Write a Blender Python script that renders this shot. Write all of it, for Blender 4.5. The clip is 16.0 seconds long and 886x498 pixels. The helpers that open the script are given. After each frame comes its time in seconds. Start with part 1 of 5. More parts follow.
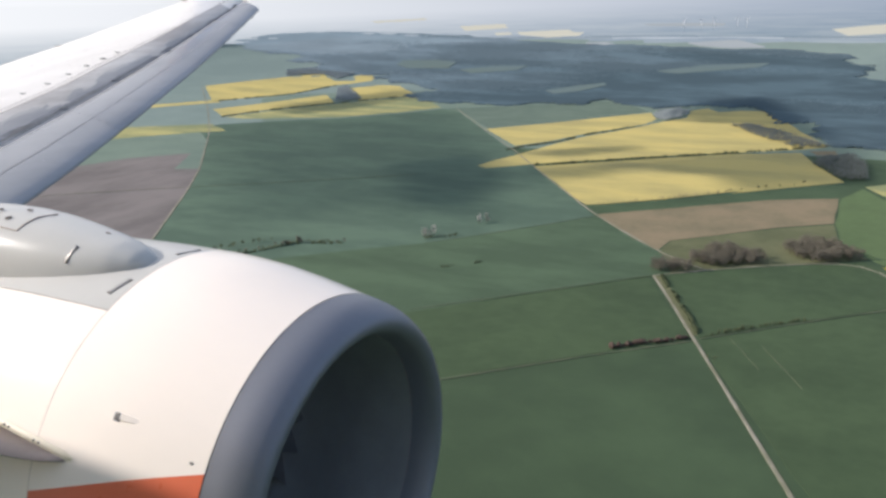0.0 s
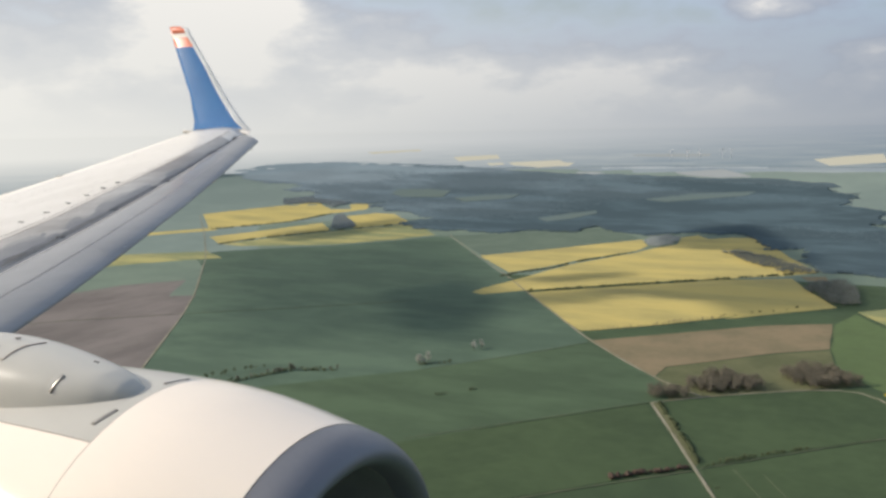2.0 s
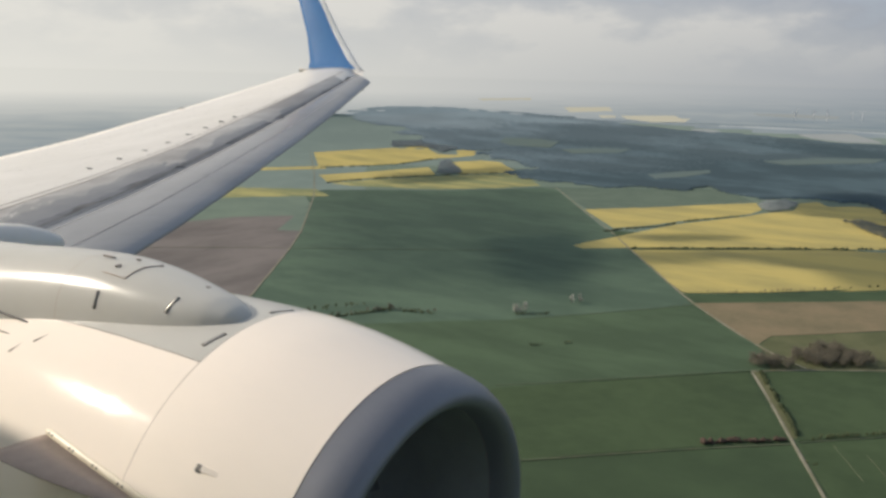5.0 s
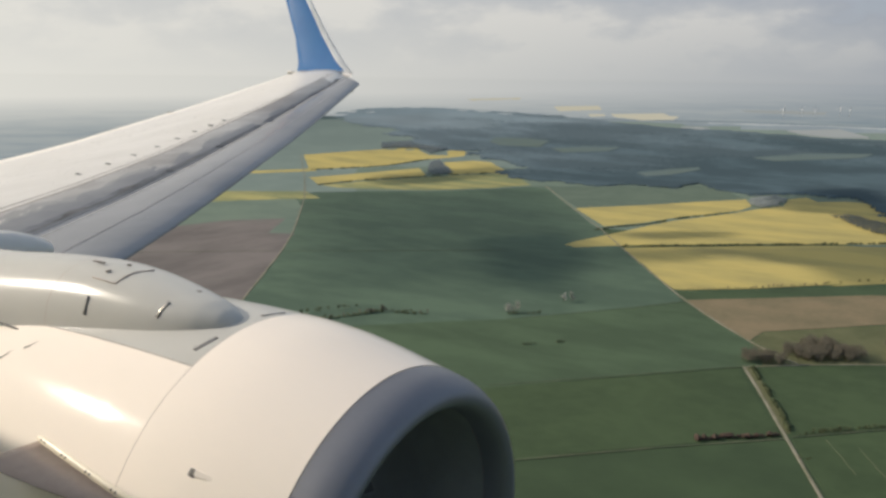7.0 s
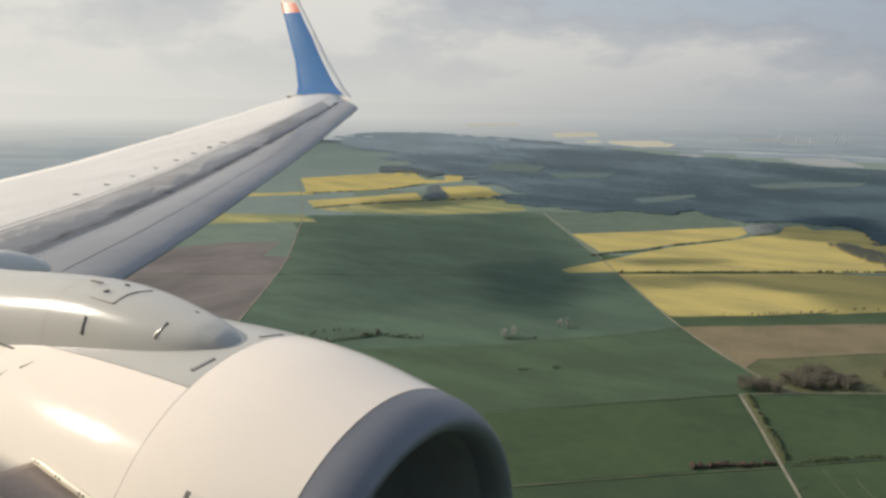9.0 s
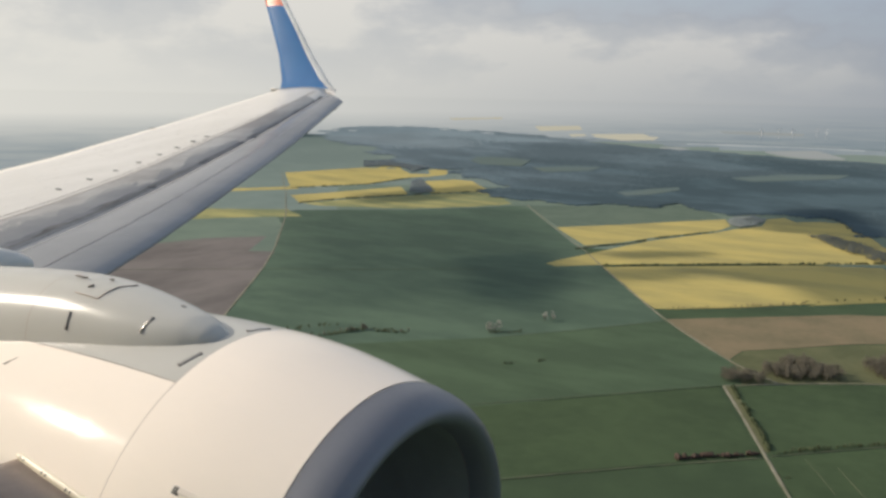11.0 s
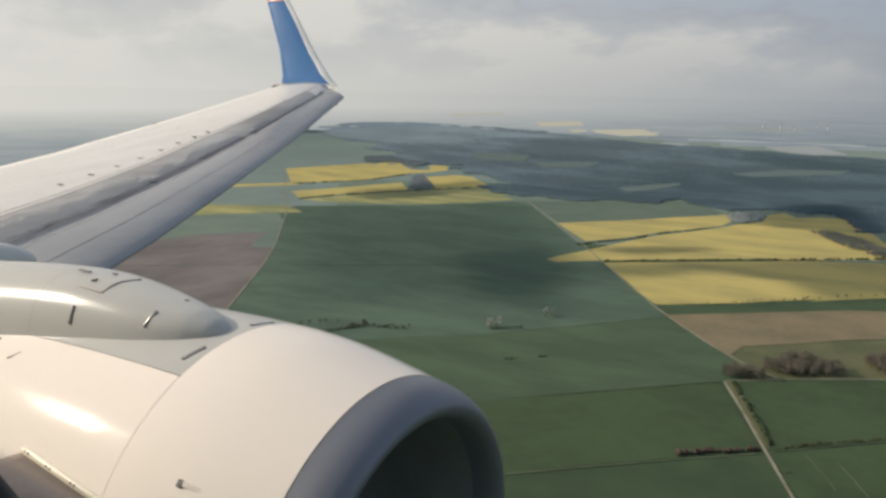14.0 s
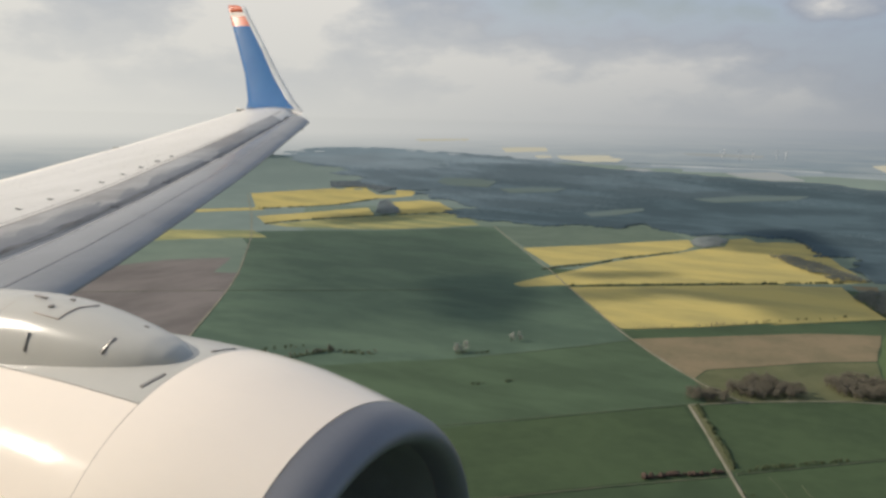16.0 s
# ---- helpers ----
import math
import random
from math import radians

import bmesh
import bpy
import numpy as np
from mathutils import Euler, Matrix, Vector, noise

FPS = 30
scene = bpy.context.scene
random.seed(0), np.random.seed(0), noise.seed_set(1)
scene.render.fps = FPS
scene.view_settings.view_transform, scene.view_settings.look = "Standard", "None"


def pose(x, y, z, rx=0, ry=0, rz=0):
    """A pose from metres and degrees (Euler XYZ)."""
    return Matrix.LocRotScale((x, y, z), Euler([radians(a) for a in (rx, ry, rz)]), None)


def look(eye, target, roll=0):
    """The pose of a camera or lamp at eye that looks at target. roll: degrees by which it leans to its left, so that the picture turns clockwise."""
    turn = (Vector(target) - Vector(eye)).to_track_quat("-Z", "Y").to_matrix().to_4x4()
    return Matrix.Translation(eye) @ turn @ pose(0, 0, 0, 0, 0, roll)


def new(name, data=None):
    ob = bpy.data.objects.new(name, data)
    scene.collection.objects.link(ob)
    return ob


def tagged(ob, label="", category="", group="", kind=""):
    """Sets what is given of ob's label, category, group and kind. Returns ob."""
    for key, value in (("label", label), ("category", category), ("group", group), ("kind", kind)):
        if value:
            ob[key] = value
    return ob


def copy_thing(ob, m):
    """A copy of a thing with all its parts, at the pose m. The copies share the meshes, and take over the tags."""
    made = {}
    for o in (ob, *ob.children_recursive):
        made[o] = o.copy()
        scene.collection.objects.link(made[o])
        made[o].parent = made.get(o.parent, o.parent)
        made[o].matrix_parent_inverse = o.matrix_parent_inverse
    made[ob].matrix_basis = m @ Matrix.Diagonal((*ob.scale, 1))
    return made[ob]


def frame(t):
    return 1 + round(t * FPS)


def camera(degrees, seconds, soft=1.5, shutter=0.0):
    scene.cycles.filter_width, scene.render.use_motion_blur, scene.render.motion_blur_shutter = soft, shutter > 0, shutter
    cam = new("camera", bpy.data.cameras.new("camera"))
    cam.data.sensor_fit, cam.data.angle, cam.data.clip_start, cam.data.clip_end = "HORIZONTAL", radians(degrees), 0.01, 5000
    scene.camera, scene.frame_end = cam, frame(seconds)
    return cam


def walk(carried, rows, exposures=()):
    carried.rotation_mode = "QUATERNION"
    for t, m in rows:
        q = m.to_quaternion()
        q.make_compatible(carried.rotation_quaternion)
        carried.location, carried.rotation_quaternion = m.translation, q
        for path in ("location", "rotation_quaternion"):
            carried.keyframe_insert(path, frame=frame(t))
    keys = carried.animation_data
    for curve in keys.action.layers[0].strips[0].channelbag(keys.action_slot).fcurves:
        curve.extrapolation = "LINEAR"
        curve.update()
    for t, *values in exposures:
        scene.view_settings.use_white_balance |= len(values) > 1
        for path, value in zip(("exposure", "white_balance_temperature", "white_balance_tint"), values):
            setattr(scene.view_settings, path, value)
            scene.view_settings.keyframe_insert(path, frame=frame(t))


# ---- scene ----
cam = camera(56.0, 16.0, soft=3.0)

# The airliner's own axes: x to the nose, y outboard over the left wing, z up, from the engine's axis; it flies 416 m over the fields,
# nose a little up and the left wing a little down.
EYE_HEIGHT = 416.0
AIR = pose(-2.012, 2.945, 413.780, -5.190, 1.882, -1.316)

PATH = [
    (0, (2.034, -3.091, 2.045), (1.177, -1.341, 1.594), 3.07),
    (0.5, (2.033, -3.089, 2.042), (1.183, -1.337, 1.588), 2.78),
    (1, (2.028, -3.088, 2.039), (1.187, -1.307, 1.695), 2.87),
    (1.5, (2.026, -3.081, 2.042), (1.173, -1.286, 1.820), 3.39),
    (2, (2.029, -3.071, 2.047), (1.150, -1.281, 1.895), 2.94),
    (2.5, (2.032, -3.068, 2.043), (1.092, -1.313, 1.846), 3.36),
    (3, (2.033, -3.076, 2.042), (1.033, -1.354, 1.861), 5.16),
    (5.5, (2.036, -3.079, 2.044), (0.959, -1.422, 1.740), 5.69),
    (6, (2.040, -3.079, 2.043), (0.976, -1.412, 1.749), 5.46),
    (6.5, (2.041, -3.078, 2.046), (0.979, -1.409, 1.755), 5.34),
    (7, (2.040, -3.080, 2.044), (0.981, -1.408, 1.754), 5.08),
    (7.5, (2.039, -3.085, 2.037), (0.983, -1.410, 1.759), 5.72),
    (8, (2.034, -3.088, 2.036), (0.969, -1.411, 1.809), 5.94),
    (8.5, (2.030, -3.088, 2.035), (0.966, -1.410, 1.808), 5.93),
    (9, (2.026, -3.088, 2.034), (0.966, -1.408, 1.803), 5.64),
    (11.5, (2.012, -3.089, 2.024), (0.988, -1.390, 1.775), 5.43),
    (12, (2.017, -3.089, 2.023), (0.989, -1.393, 1.762), 5.36),
    (12.5, (2.013, -3.092, 2.019), (0.992, -1.388, 1.786), 5.38),
    (13, (2.006, -3.095, 2.018), (0.985, -1.391, 1.780), 5.41),
    (13.5, (2.005, -3.097, 2.013), (0.982, -1.396, 1.765), 5.41),
    (14, (2.003, -3.096, 2.014), (0.975, -1.399, 1.762), 5.40),
    (14.5, (2.003, -3.091, 2.014), (0.975, -1.396, 1.748), 4.87),
    (15, (2.002, -3.086, 2.018), (1.009, -1.372, 1.738), 4.52),
    (15.5, (2.001, -3.086, 2.016), (1.037, -1.355, 1.739), 5.32),
    (16, (2.003, -3.081, 2.011), (1.036, -1.340, 1.826), 5.54),
]
walk(cam, [(t, AIR @ look(eye, target, roll)) for t, eye, target, roll in PATH],
     exposures=[(0.0, 0.44, 5800, 13), (1.0, 0.42, 5800, 13), (1.6, 0.30, 6050, 11), (2.5, 0.16, 6300, 9), (5.5, 0.0, 6320, 9), (9.0, 0.0, 6320, 9), (12.5, -0.03, 6320, 9), (14.5, -0.09, 6320, 9), (15.5, -0.10, 6320, 9), (16.0, -0.03, 6320, 9)])

# ---- world and sun ----
SUN = Vector((-0.82, -0.335, 0.46)).normalized()
world = bpy.data.worlds.new("sky")
scene.world = world
world.use_nodes = True
wt = world.node_tree
wt.nodes.clear()


def wn(kind, **values):
    n = wt.nodes.new(kind)
    for k, v in values.items():
        n.inputs[k].default_value = v
    return n


def wmath(op, a, b, clamp=False):
    n = wt.nodes.new("ShaderNodeMath")
    n.operation, n.use_clamp = op, clamp
    for i, v in enumerate((a, b)):
        if isinstance(v, (int, float)):
            n.inputs[i].default_value = v
        else:
            wt.links.new(v, n.inputs[i])
    return n.outputs[0]


def wmix(fac, a, b):
    n = wt.nodes.new("ShaderNodeMix")
    n.data_type = "RGBA"
    for i, v in ((0, fac), (6, a), (7, b)):
        if isinstance(v, (int, float, tuple)):
            n.inputs[i].default_value = v
        else:
            wt.links.new(v, n.inputs[i])
    return n.outputs[2]


def wramp(fac, stops):
    n = wt.nodes.new("ShaderNodeValToRGB")
    while len(n.color_ramp.elements) < len(stops):
        n.color_ramp.elements.new(0.5)
    for e, (p, c) in zip(n.color_ramp.elements, stops):
        e.position, e.color = p, c
    wt.links.new(fac, n.inputs[0])
    return n.outputs[0]


sky = wn("ShaderNodeTexSky")
sky.sky_type, sky.sun_disc = "NISHITA", False
sky.sun_elevation, sky.sun_rotation = math.asin(SUN.z), math.atan2(SUN.x, SUN.y)
sky.air_density, sky.dust_density = 1.2, 3.0
sky_col = wn("ShaderNodeVectorMath")
sky_col.operation = "SCALE"
sky_col.inputs["Scale"].default_value = 0.11
wt.links.new(sky.outputs[0], sky_col.inputs[0])
coord = wn("ShaderNodeTexCoord")
sep = wn("ShaderNodeSeparateXYZ")
wt.links.new(coord.outputs["Generated"], sep.inputs[0])
up = wmath("MAXIMUM", sep.outputs[2], 0.0)
comb = wn("ShaderNodeCombineXYZ")
wt.links.new(sep.outputs[0], comb.inputs[0])
wt.links.new(sep.outputs[1], comb.inputs[1])
wt.links.new(wmath("MULTIPLY", up, 2.3), comb.inputs[2])
cloud = wn("ShaderNodeTexNoise", Scale=3.5, Detail=5.0, Roughness=0.46, Distortion=0.25)
wt.links.new(comb.outputs[0], cloud.inputs["Vector"])
wisp = wn("ShaderNodeTexNoise", Scale=13.0, Detail=5.0, Roughness=0.6)
wt.links.new(comb.outputs[0], wisp.inputs["Vector"])
mixed = wmath("ADD", wmath("MULTIPLY", cloud.outputs[0], 0.79), wmath("MULTIPLY", wisp.outputs[0], 0.21))
# from bright cumulus heads through grey bases to gaps that show the blue
dusk = wmath("MULTIPLY", wmath("ADD", sep.outputs[0], 0.60, True), 0.20)
mixed = wmath("SUBTRACT", mixed, wmath("MULTIPLY", dusk, wmath("MULTIPLY", up, 5.0, True)))
warp = wmath("MULTIPLY", wmath("SUBTRACT", cloud.outputs[0], 0.5), 0.16)
bank = wmath("SUBTRACT", 1.0, wmath("MULTIPLY", wmath("ABSOLUTE", wmath("SUBTRACT", wmath("ADD", up, warp), 0.118), 0.0), 22.0), True)
bank = wmath("MULTIPLY", bank, wmath("MULTIPLY", wmath("ADD", sep.outputs[0], 0.58), 5.0, True))
heads = wmath("MULTIPLY", wmath("MULTIPLY", wmath("SUBTRACT", up, 0.12), 14.0, True), wmath("MULTIPLY", wmath("SUBTRACT", -0.50, sep.outputs[0]), 5.0, True))
mixed = wmath("ADD", wmath("SUBTRACT", mixed, wmath("MULTIPLY", bank, 0.085)), wmath("MULTIPLY", heads, 0.05))
cloud_col = wramp(mixed, [(0.37, (0.40, 0.49, 0.63, 1)), (0.43, (0.325, 0.365, 0.445, 1)), (0.48, (0.47, 0.485, 0.525, 1)), (0.535, (0.87, 0.815, 0.745, 1))])
gap = wmath("MULTIPLY", wmath("SUBTRACT", 0.42, mixed, True), 6.0, True)
cloudy = wmix(gap, cloud_col, sky_col.outputs[0])
# the glow of the haze: creamy towards the sun's side, bluer away from it
side = wmath("MULTIPLY", wmath("ADD", wmath("MULTIPLY", sep.outputs[0], -0.9), 0.13), 1.0, True)
haze_col = wmix(side, (0.29, 0.318, 0.358, 1), (0.86, 0.82, 0.73, 1))
low = wmath("POWER", wmath("SUBTRACT", 1.0, wmath("MULTIPLY", up, 6.4), True), 1.0)
below = wmath("MULTIPLY", wmath("MULTIPLY", sep.outputs[2], -14.0, True), 1.0)
full = wmix(low, wmix(wmath("MULTIPLY", side, 0.5), cloudy, (0.73, 0.71, 0.65, 1)), haze_col)
ground_glow = wmix(below, full, (0.16, 0.19, 0.14, 1))
back = wn("ShaderNodeBackground", Strength=0.95)
wt.links.new(ground_glow, back.inputs[0])
out = wn("ShaderNodeOutputWorld")
wt.links.new(back.outputs[0], out.inputs[0])

sun = new("sun", bpy.data.lights.new("sun", "SUN"))
sun.data.energy, sun.data.angle, sun.data.color = 4.1, radians(0.8), (1.0, 0.87, 0.71)
sun.matrix_world = look((0, 0, 900), Vector((0, 0, 900)) - SUN)


# ---- materials ----
def material(name, base, rough=0.5, metal=0.0, var=0.12, scale=4.0, fine=60.0, bump=0.0, bump_scale=None, tint=None, spec=0.5, stretch=(1, 1, 1), coat=0.0, random_tone=0.0):
    """A surface whose colour wanders at two scales; tint is the colour of its worn or dirty patches."""
    m = bpy.data.materials.new(name)
    m.use_nodes = True
    nt = m.node_tree
    b = nt.nodes["Principled BSDF"]
    b.inputs["Roughness"].default_value, b.inputs["Metallic"].default_value = rough, metal
    b.inputs["Specular IOR Level"].default_value = spec
    b.inputs["Coat Weight"].default_value = coat
    b.inputs["Coat Roughness"].default_value = 0.08
    tc = nt.nodes.new("ShaderNodeTexCoord")
    mp = nt.nodes.new("ShaderNodeMapping")
    mp.inputs["Scale"].default_value = stretch
    nt.links.new(tc.outputs["Object"], mp.inputs[0])

    def tex(s, detail):
        n = nt.nodes.new("ShaderNodeTexNoise")
        n.inputs["Scale"].default_value, n.inputs["Detail"].default_value, n.inputs["Roughness"].default_value = s, detail, 0.6
        nt.links.new(mp.outputs[0], n.inputs["Vector"])
        return n.outputs[0]

    def mul(a, f):
        n = nt.nodes.new("ShaderNodeMath")
        n.operation = "MULTIPLY"
        nt.links.new(a, n.inputs[0])
        n.inputs[1].default_value = f
        return n.outputs[0]

    def add(a, c):
        n = nt.nodes.new("ShaderNodeMath")
        n.operation = "ADD"
        nt.links.new(a, n.inputs[0])
        if isinstance(c, float):
            n.inputs[1].default_value = c
        else:
            nt.links.new(c, n.inputs[1])
        return n.outputs[0]

    big, small = tex(scale, 5.0), tex(fine, 4.0)
    worn = tint or tuple(v * 0.55 for v in base)
    ramp = nt.nodes.new("ShaderNodeValToRGB")
    ramp.color_ramp.elements[0].position, ramp.color_ramp.elements[1].position = 0.38, 0.68
    nt.links.new(big, ramp.inputs[0])
    k = add(mul(ramp.outputs[0], 1.0), mul(small, 0.7))
    k = mul(add(k, -0.35), var * 2.0)
    mix = nt.nodes.new("ShaderNodeMix")
    mix.data_type, mix.clamp_factor = "RGBA", True
    mix.inputs[6].default_value, mix.inputs[7].default_value = (*base, 1), (*worn, 1)
    nt.links.new(k, mix.inputs[0])
    colour = mix.outputs[2]
    if random_tone:
        info, hsv = nt.nodes.new("ShaderNodeObjectInfo"), nt.nodes.new("ShaderNodeHueSaturation")
        nt.links.new(add(mul(info.outputs["Random"], 2 * random_tone), 1 - random_tone), hsv.inputs["Value"])
        nt.links.new(colour, hsv.inputs["Color"])
        colour = hsv.outputs[0]
    nt.links.new(colour, b.inputs["Base Color"])
    rr = add(mul(small, 0.16), rough - 0.08)
    nt.links.new(rr, b.inputs["Roughness"])
    if bump:
        bp = nt.nodes.new("ShaderNodeBump")
        bp.inputs["Strength"].default_value = 1.0
        bp.inputs["Distance"].default_value = bump
        nt.links.new(tex(bump_scale or fine, 4.0), bp.inputs["Height"])
        nt.links.new(bp.outputs[0], b.inputs["Normal"])
    return m


M_WHITE = material("white_gloss_paint", (0.92, 0.83, 0.735), 0.115, spec=0.085, var=0.10, scale=1.6, fine=22, tint=(0.76, 0.72, 0.66), bump=0.0025, bump_scale=2.2, stretch=(0.5, 1, 1))
M_WINGTOP = material("white_wing_paint", (0.84, 0.80, 0.74), 0.30, var=0.24, scale=0.9, fine=14, tint=(0.62, 0.585, 0.52), stretch=(2.2, 0.5, 1))
M_PALE = material("pale_grey_paint", (0.53, 0.52, 0.485), 0.24, spec=0.32, var=0.16, scale=1.8, fine=20, tint=(0.43, 0.42, 0.385), bump=0.001, bump_scale=3.0, stretch=(0.5, 1, 1))
M_GREY = material("grey_slat_paint", (0.295, 0.301, 0.315), 0.24, spec=0.85, var=0.5, scale=0.9, fine=18, tint=(0.225, 0.232, 0.248), stretch=(1, 0.25, 1))
M_SEAMGREY = material("rubbed_grey_line", (0.215, 0.215, 0.222), 0.5, var=0.9, scale=1.5, fine=20, tint=(0.31, 0.312, 0.32))
M_GRIME_THIN = material("thin_grime", (0.40, 0.392, 0.385), 0.5, var=0.6, scale=1.3, fine=16, tint=(0.31, 0.305, 0.30), stretch=(1, 0.3, 1))
M_GRIME_MID = material("brushed_grime", (0.325, 0.325, 0.33), 0.55, var=0.6, scale=1.3, fine=16, tint=(0.25, 0.253, 0.262), stretch=(1, 0.3, 1))
M_GRIME = material("dark_grime", (0.255, 0.26, 0.272), 0.6, var=0.6, scale=2.0, fine=16, tint=(0.14, 0.145, 0.155), stretch=(1, 0.3, 1))
M_EDGE = material("bright_leading_edge", (0.72, 0.73, 0.72), 0.3, var=0.2, scale=2.0, fine=20)
M_DIRTY = material("dirty_grey_paint", (0.54, 0.525, 0.50), 0.42, var=0.6, scale=1.3, fine=12, tint=(0.33, 0.31, 0.295), stretch=(0.8, 0.3, 1))
M_SOOT = material("sooty_gap", (0.24, 0.23, 0.225), 0.7, var=0.6, scale=3.0, fine=25, tint=(0.12, 0.115, 0.11))
M_LIP = material("bare_inlet_metal", (0.215, 0.222, 0.25), 0.42, metal=0.35, var=0.18, scale=2.0, fine=40, tint=(0.165, 0.172, 0.197))
M_BARREL = material("inlet_liner", (0.30, 0.31, 0.32), 0.55, var=0.2, scale=3.0, fine=60)
M_BLADE = material("titanium_blade", (0.20, 0.20, 0.21), 0.45, metal=0.4, var=0.2, scale=5.0)
M_TAB = material("weathered_metal_tab", (0.19, 0.175, 0.16), 0.5, metal=0.3, var=0.3, scale=20)
M_DARK = material("dark_slot", (0.03, 0.03, 0.03), 0.6, var=0.2)
M_STEEL = material("bare_steel", (0.42, 0.41, 0.40), 0.32, metal=0.9, var=0.3, scale=8.0, fine=80)
M_BLUE = material("blue_gloss_paint", (0.068, 0.185, 0.40), 0.15, var=0.10, scale=1.2, fine=20, tint=(0.035, 0.105, 0.31))
M_ORANGE = material("orange_gloss_paint", (0.72, 0.17, 0.08), 0.30, var=0.10, scale=2.0, fine=20)
# fin colour holds shade and warm bounce off the cowl; fairing seams share it
M_FIN = material("shade_toned_fin_paint", (0.43, 0.34, 0.285), 0.45, var=0.25, scale=3.0, fine=30)
M_STRIP = material("polished_strip", (0.82, 0.74, 0.58), 0.45, metal=0.0, var=0.2, scale=4.0, fine=40)
M_SEAM = material("panel_seam", (0.24, 0.21, 0.19), 0.7, var=0.2)

M_RUBBER = material("window_seal", (0.02, 0.02, 0.02), 0.75, var=0.2, scale=20)

M_CROP = material("winter_wheat", (0.060, 0.092, 0.046), 0.85, var=0.7, scale=0.0044, fine=0.02, tint=(0.045, 0.070, 0.036), bump=0.4, bump_scale=0.15, spec=0.15)
# broad wheat, lightened and blued in its base colour for haze
M_CROP_D = material("broad_wheat", (0.099, 0.147, 0.101), 0.85, var=0.7, scale=0.005, fine=0.02, tint=(0.077, 0.117, 0.082), bump=0.4, bump_scale=0.15, spec=0.12, stretch=(0.6, 1.3, 1))
# wheat by the forest, paled further for haze
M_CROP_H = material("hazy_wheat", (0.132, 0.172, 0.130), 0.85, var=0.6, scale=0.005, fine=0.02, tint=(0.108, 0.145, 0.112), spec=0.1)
M_CROP_N = material("near_wheat", (0.083, 0.124, 0.071), 0.85, var=0.7, scale=0.006, fine=0.03, tint=(0.062, 0.094, 0.054), bump=0.4, bump_scale=0.15, spec=0.12, stretch=(0.6, 1.3, 1))
# wheat to the left and far off: haze painted as a paler green
M_CROP_L = material("pale_hazed_wheat", (0.172, 0.222, 0.172), 0.85, var=0.6, scale=0.004, fine=0.02, tint=(0.140, 0.186, 0.148), spec=0.1)
M_CROP_Y = material("fresh_wheat", (0.105, 0.150, 0.062), 0.85, var=0.5, scale=0.006, fine=0.05, tint=(0.085, 0.122, 0.052), bump=0.3, bump_scale=0.2, spec=0.15)
M_CROP_B = material("wheat_darker", (0.062, 0.093, 0.044), 0.85, var=0.6, scale=0.005, fine=0.04, tint=(0.046, 0.071, 0.034), bump=0.3, bump_scale=0.2, spec=0.15)
M_RUST = material("leafless_red_twigs", (0.088, 0.064, 0.051), 0.9, var=0.5, scale=0.12, fine=1.2, tint=(0.064, 0.046, 0.038), spec=0.1)
M_MEADOW = material("meadow", (0.135, 0.138, 0.072), 0.85, var=0.6, scale=0.012, fine=0.08, tint=(0.098, 0.108, 0.055), bump=0.3, bump_scale=0.2, spec=0.1)
M_HEDGE = material("dense_hedge_leaves", (0.060, 0.072, 0.036), 0.85, var=0.5, scale=0.12, fine=1.2, tint=(0.042, 0.052, 0.027), spec=0.1)
M_RAPE = material("rapeseed_in_flower", (0.51, 0.415, 0.14), 0.8, var=0.55, scale=0.006, fine=0.05, tint=(0.36, 0.31, 0.12), bump=0.3, bump_scale=0.25, spec=0.15, stretch=(0.45, 1.5, 1))
M_RAPE_NEAR = material("dense_rapeseed_in_flower", (0.70, 0.52, 0.03), 0.8, var=0.28, scale=0.01, fine=0.10, tint=(0.45, 0.36, 0.03), bump=0.3, bump_scale=0.25, spec=0.15)
M_RAPE_THIN = material("patchy_rapeseed", (0.40, 0.36, 0.14), 0.8, var=0.7, scale=0.008, fine=0.05, tint=(0.21, 0.23, 0.11), bump=0.3, bump_scale=0.25, spec=0.15, stretch=(0.45, 1.5, 1))
M_SOIL = material("ploughed_soil", (0.200, 0.178, 0.166), 0.9, var=0.65, scale=0.007, fine=0.035, tint=(0.145, 0.130, 0.122), bump=0.2, bump_scale=0.3, spec=0.1, stretch=(1.0, 0.45, 1.0))
M_STUBBLE = material("pale_stubble", (0.230, 0.185, 0.115), 0.9, var=0.5, scale=0.01, fine=0.08, tint=(0.16, 0.14, 0.085), spec=0.1)
M_TRACK = material("chalky_track", (0.29, 0.27, 0.21), 0.9, var=0.6, scale=0.03, fine=0.3, tint=(0.19, 0.185, 0.125), spec=0.1)
M_PATH = material("worn_path", (0.15, 0.16, 0.10), 0.9, var=0.5, scale=0.03, fine=0.3, tint=(0.09, 0.12, 0.07), spec=0.1)
M_LEAF = material("spring_foliage", (0.11, 0.125, 0.06), 0.8, var=0.5, scale=0.12, fine=1.2, tint=(0.075, 0.085, 0.045), spec=0.2, random_tone=0.3)
M_BARE = material("budding_foliage", (0.195, 0.175, 0.132), 0.9, var=0.5, scale=0.12, fine=1.2, tint=(0.135, 0.122, 0.094), spec=0.1, random_tone=0.3)
M_GREYTWIG = material("pale_twigs", (0.44, 0.43, 0.37), 0.9, var=0.4, scale=0.12, fine=1.2, tint=(0.34, 0.33, 0.28), spec=0.1, random_tone=0.2)
M_BARK = material("tree_bark", (0.11, 0.085, 0.06), 0.9, var=0.4, scale=2.0, fine=12)
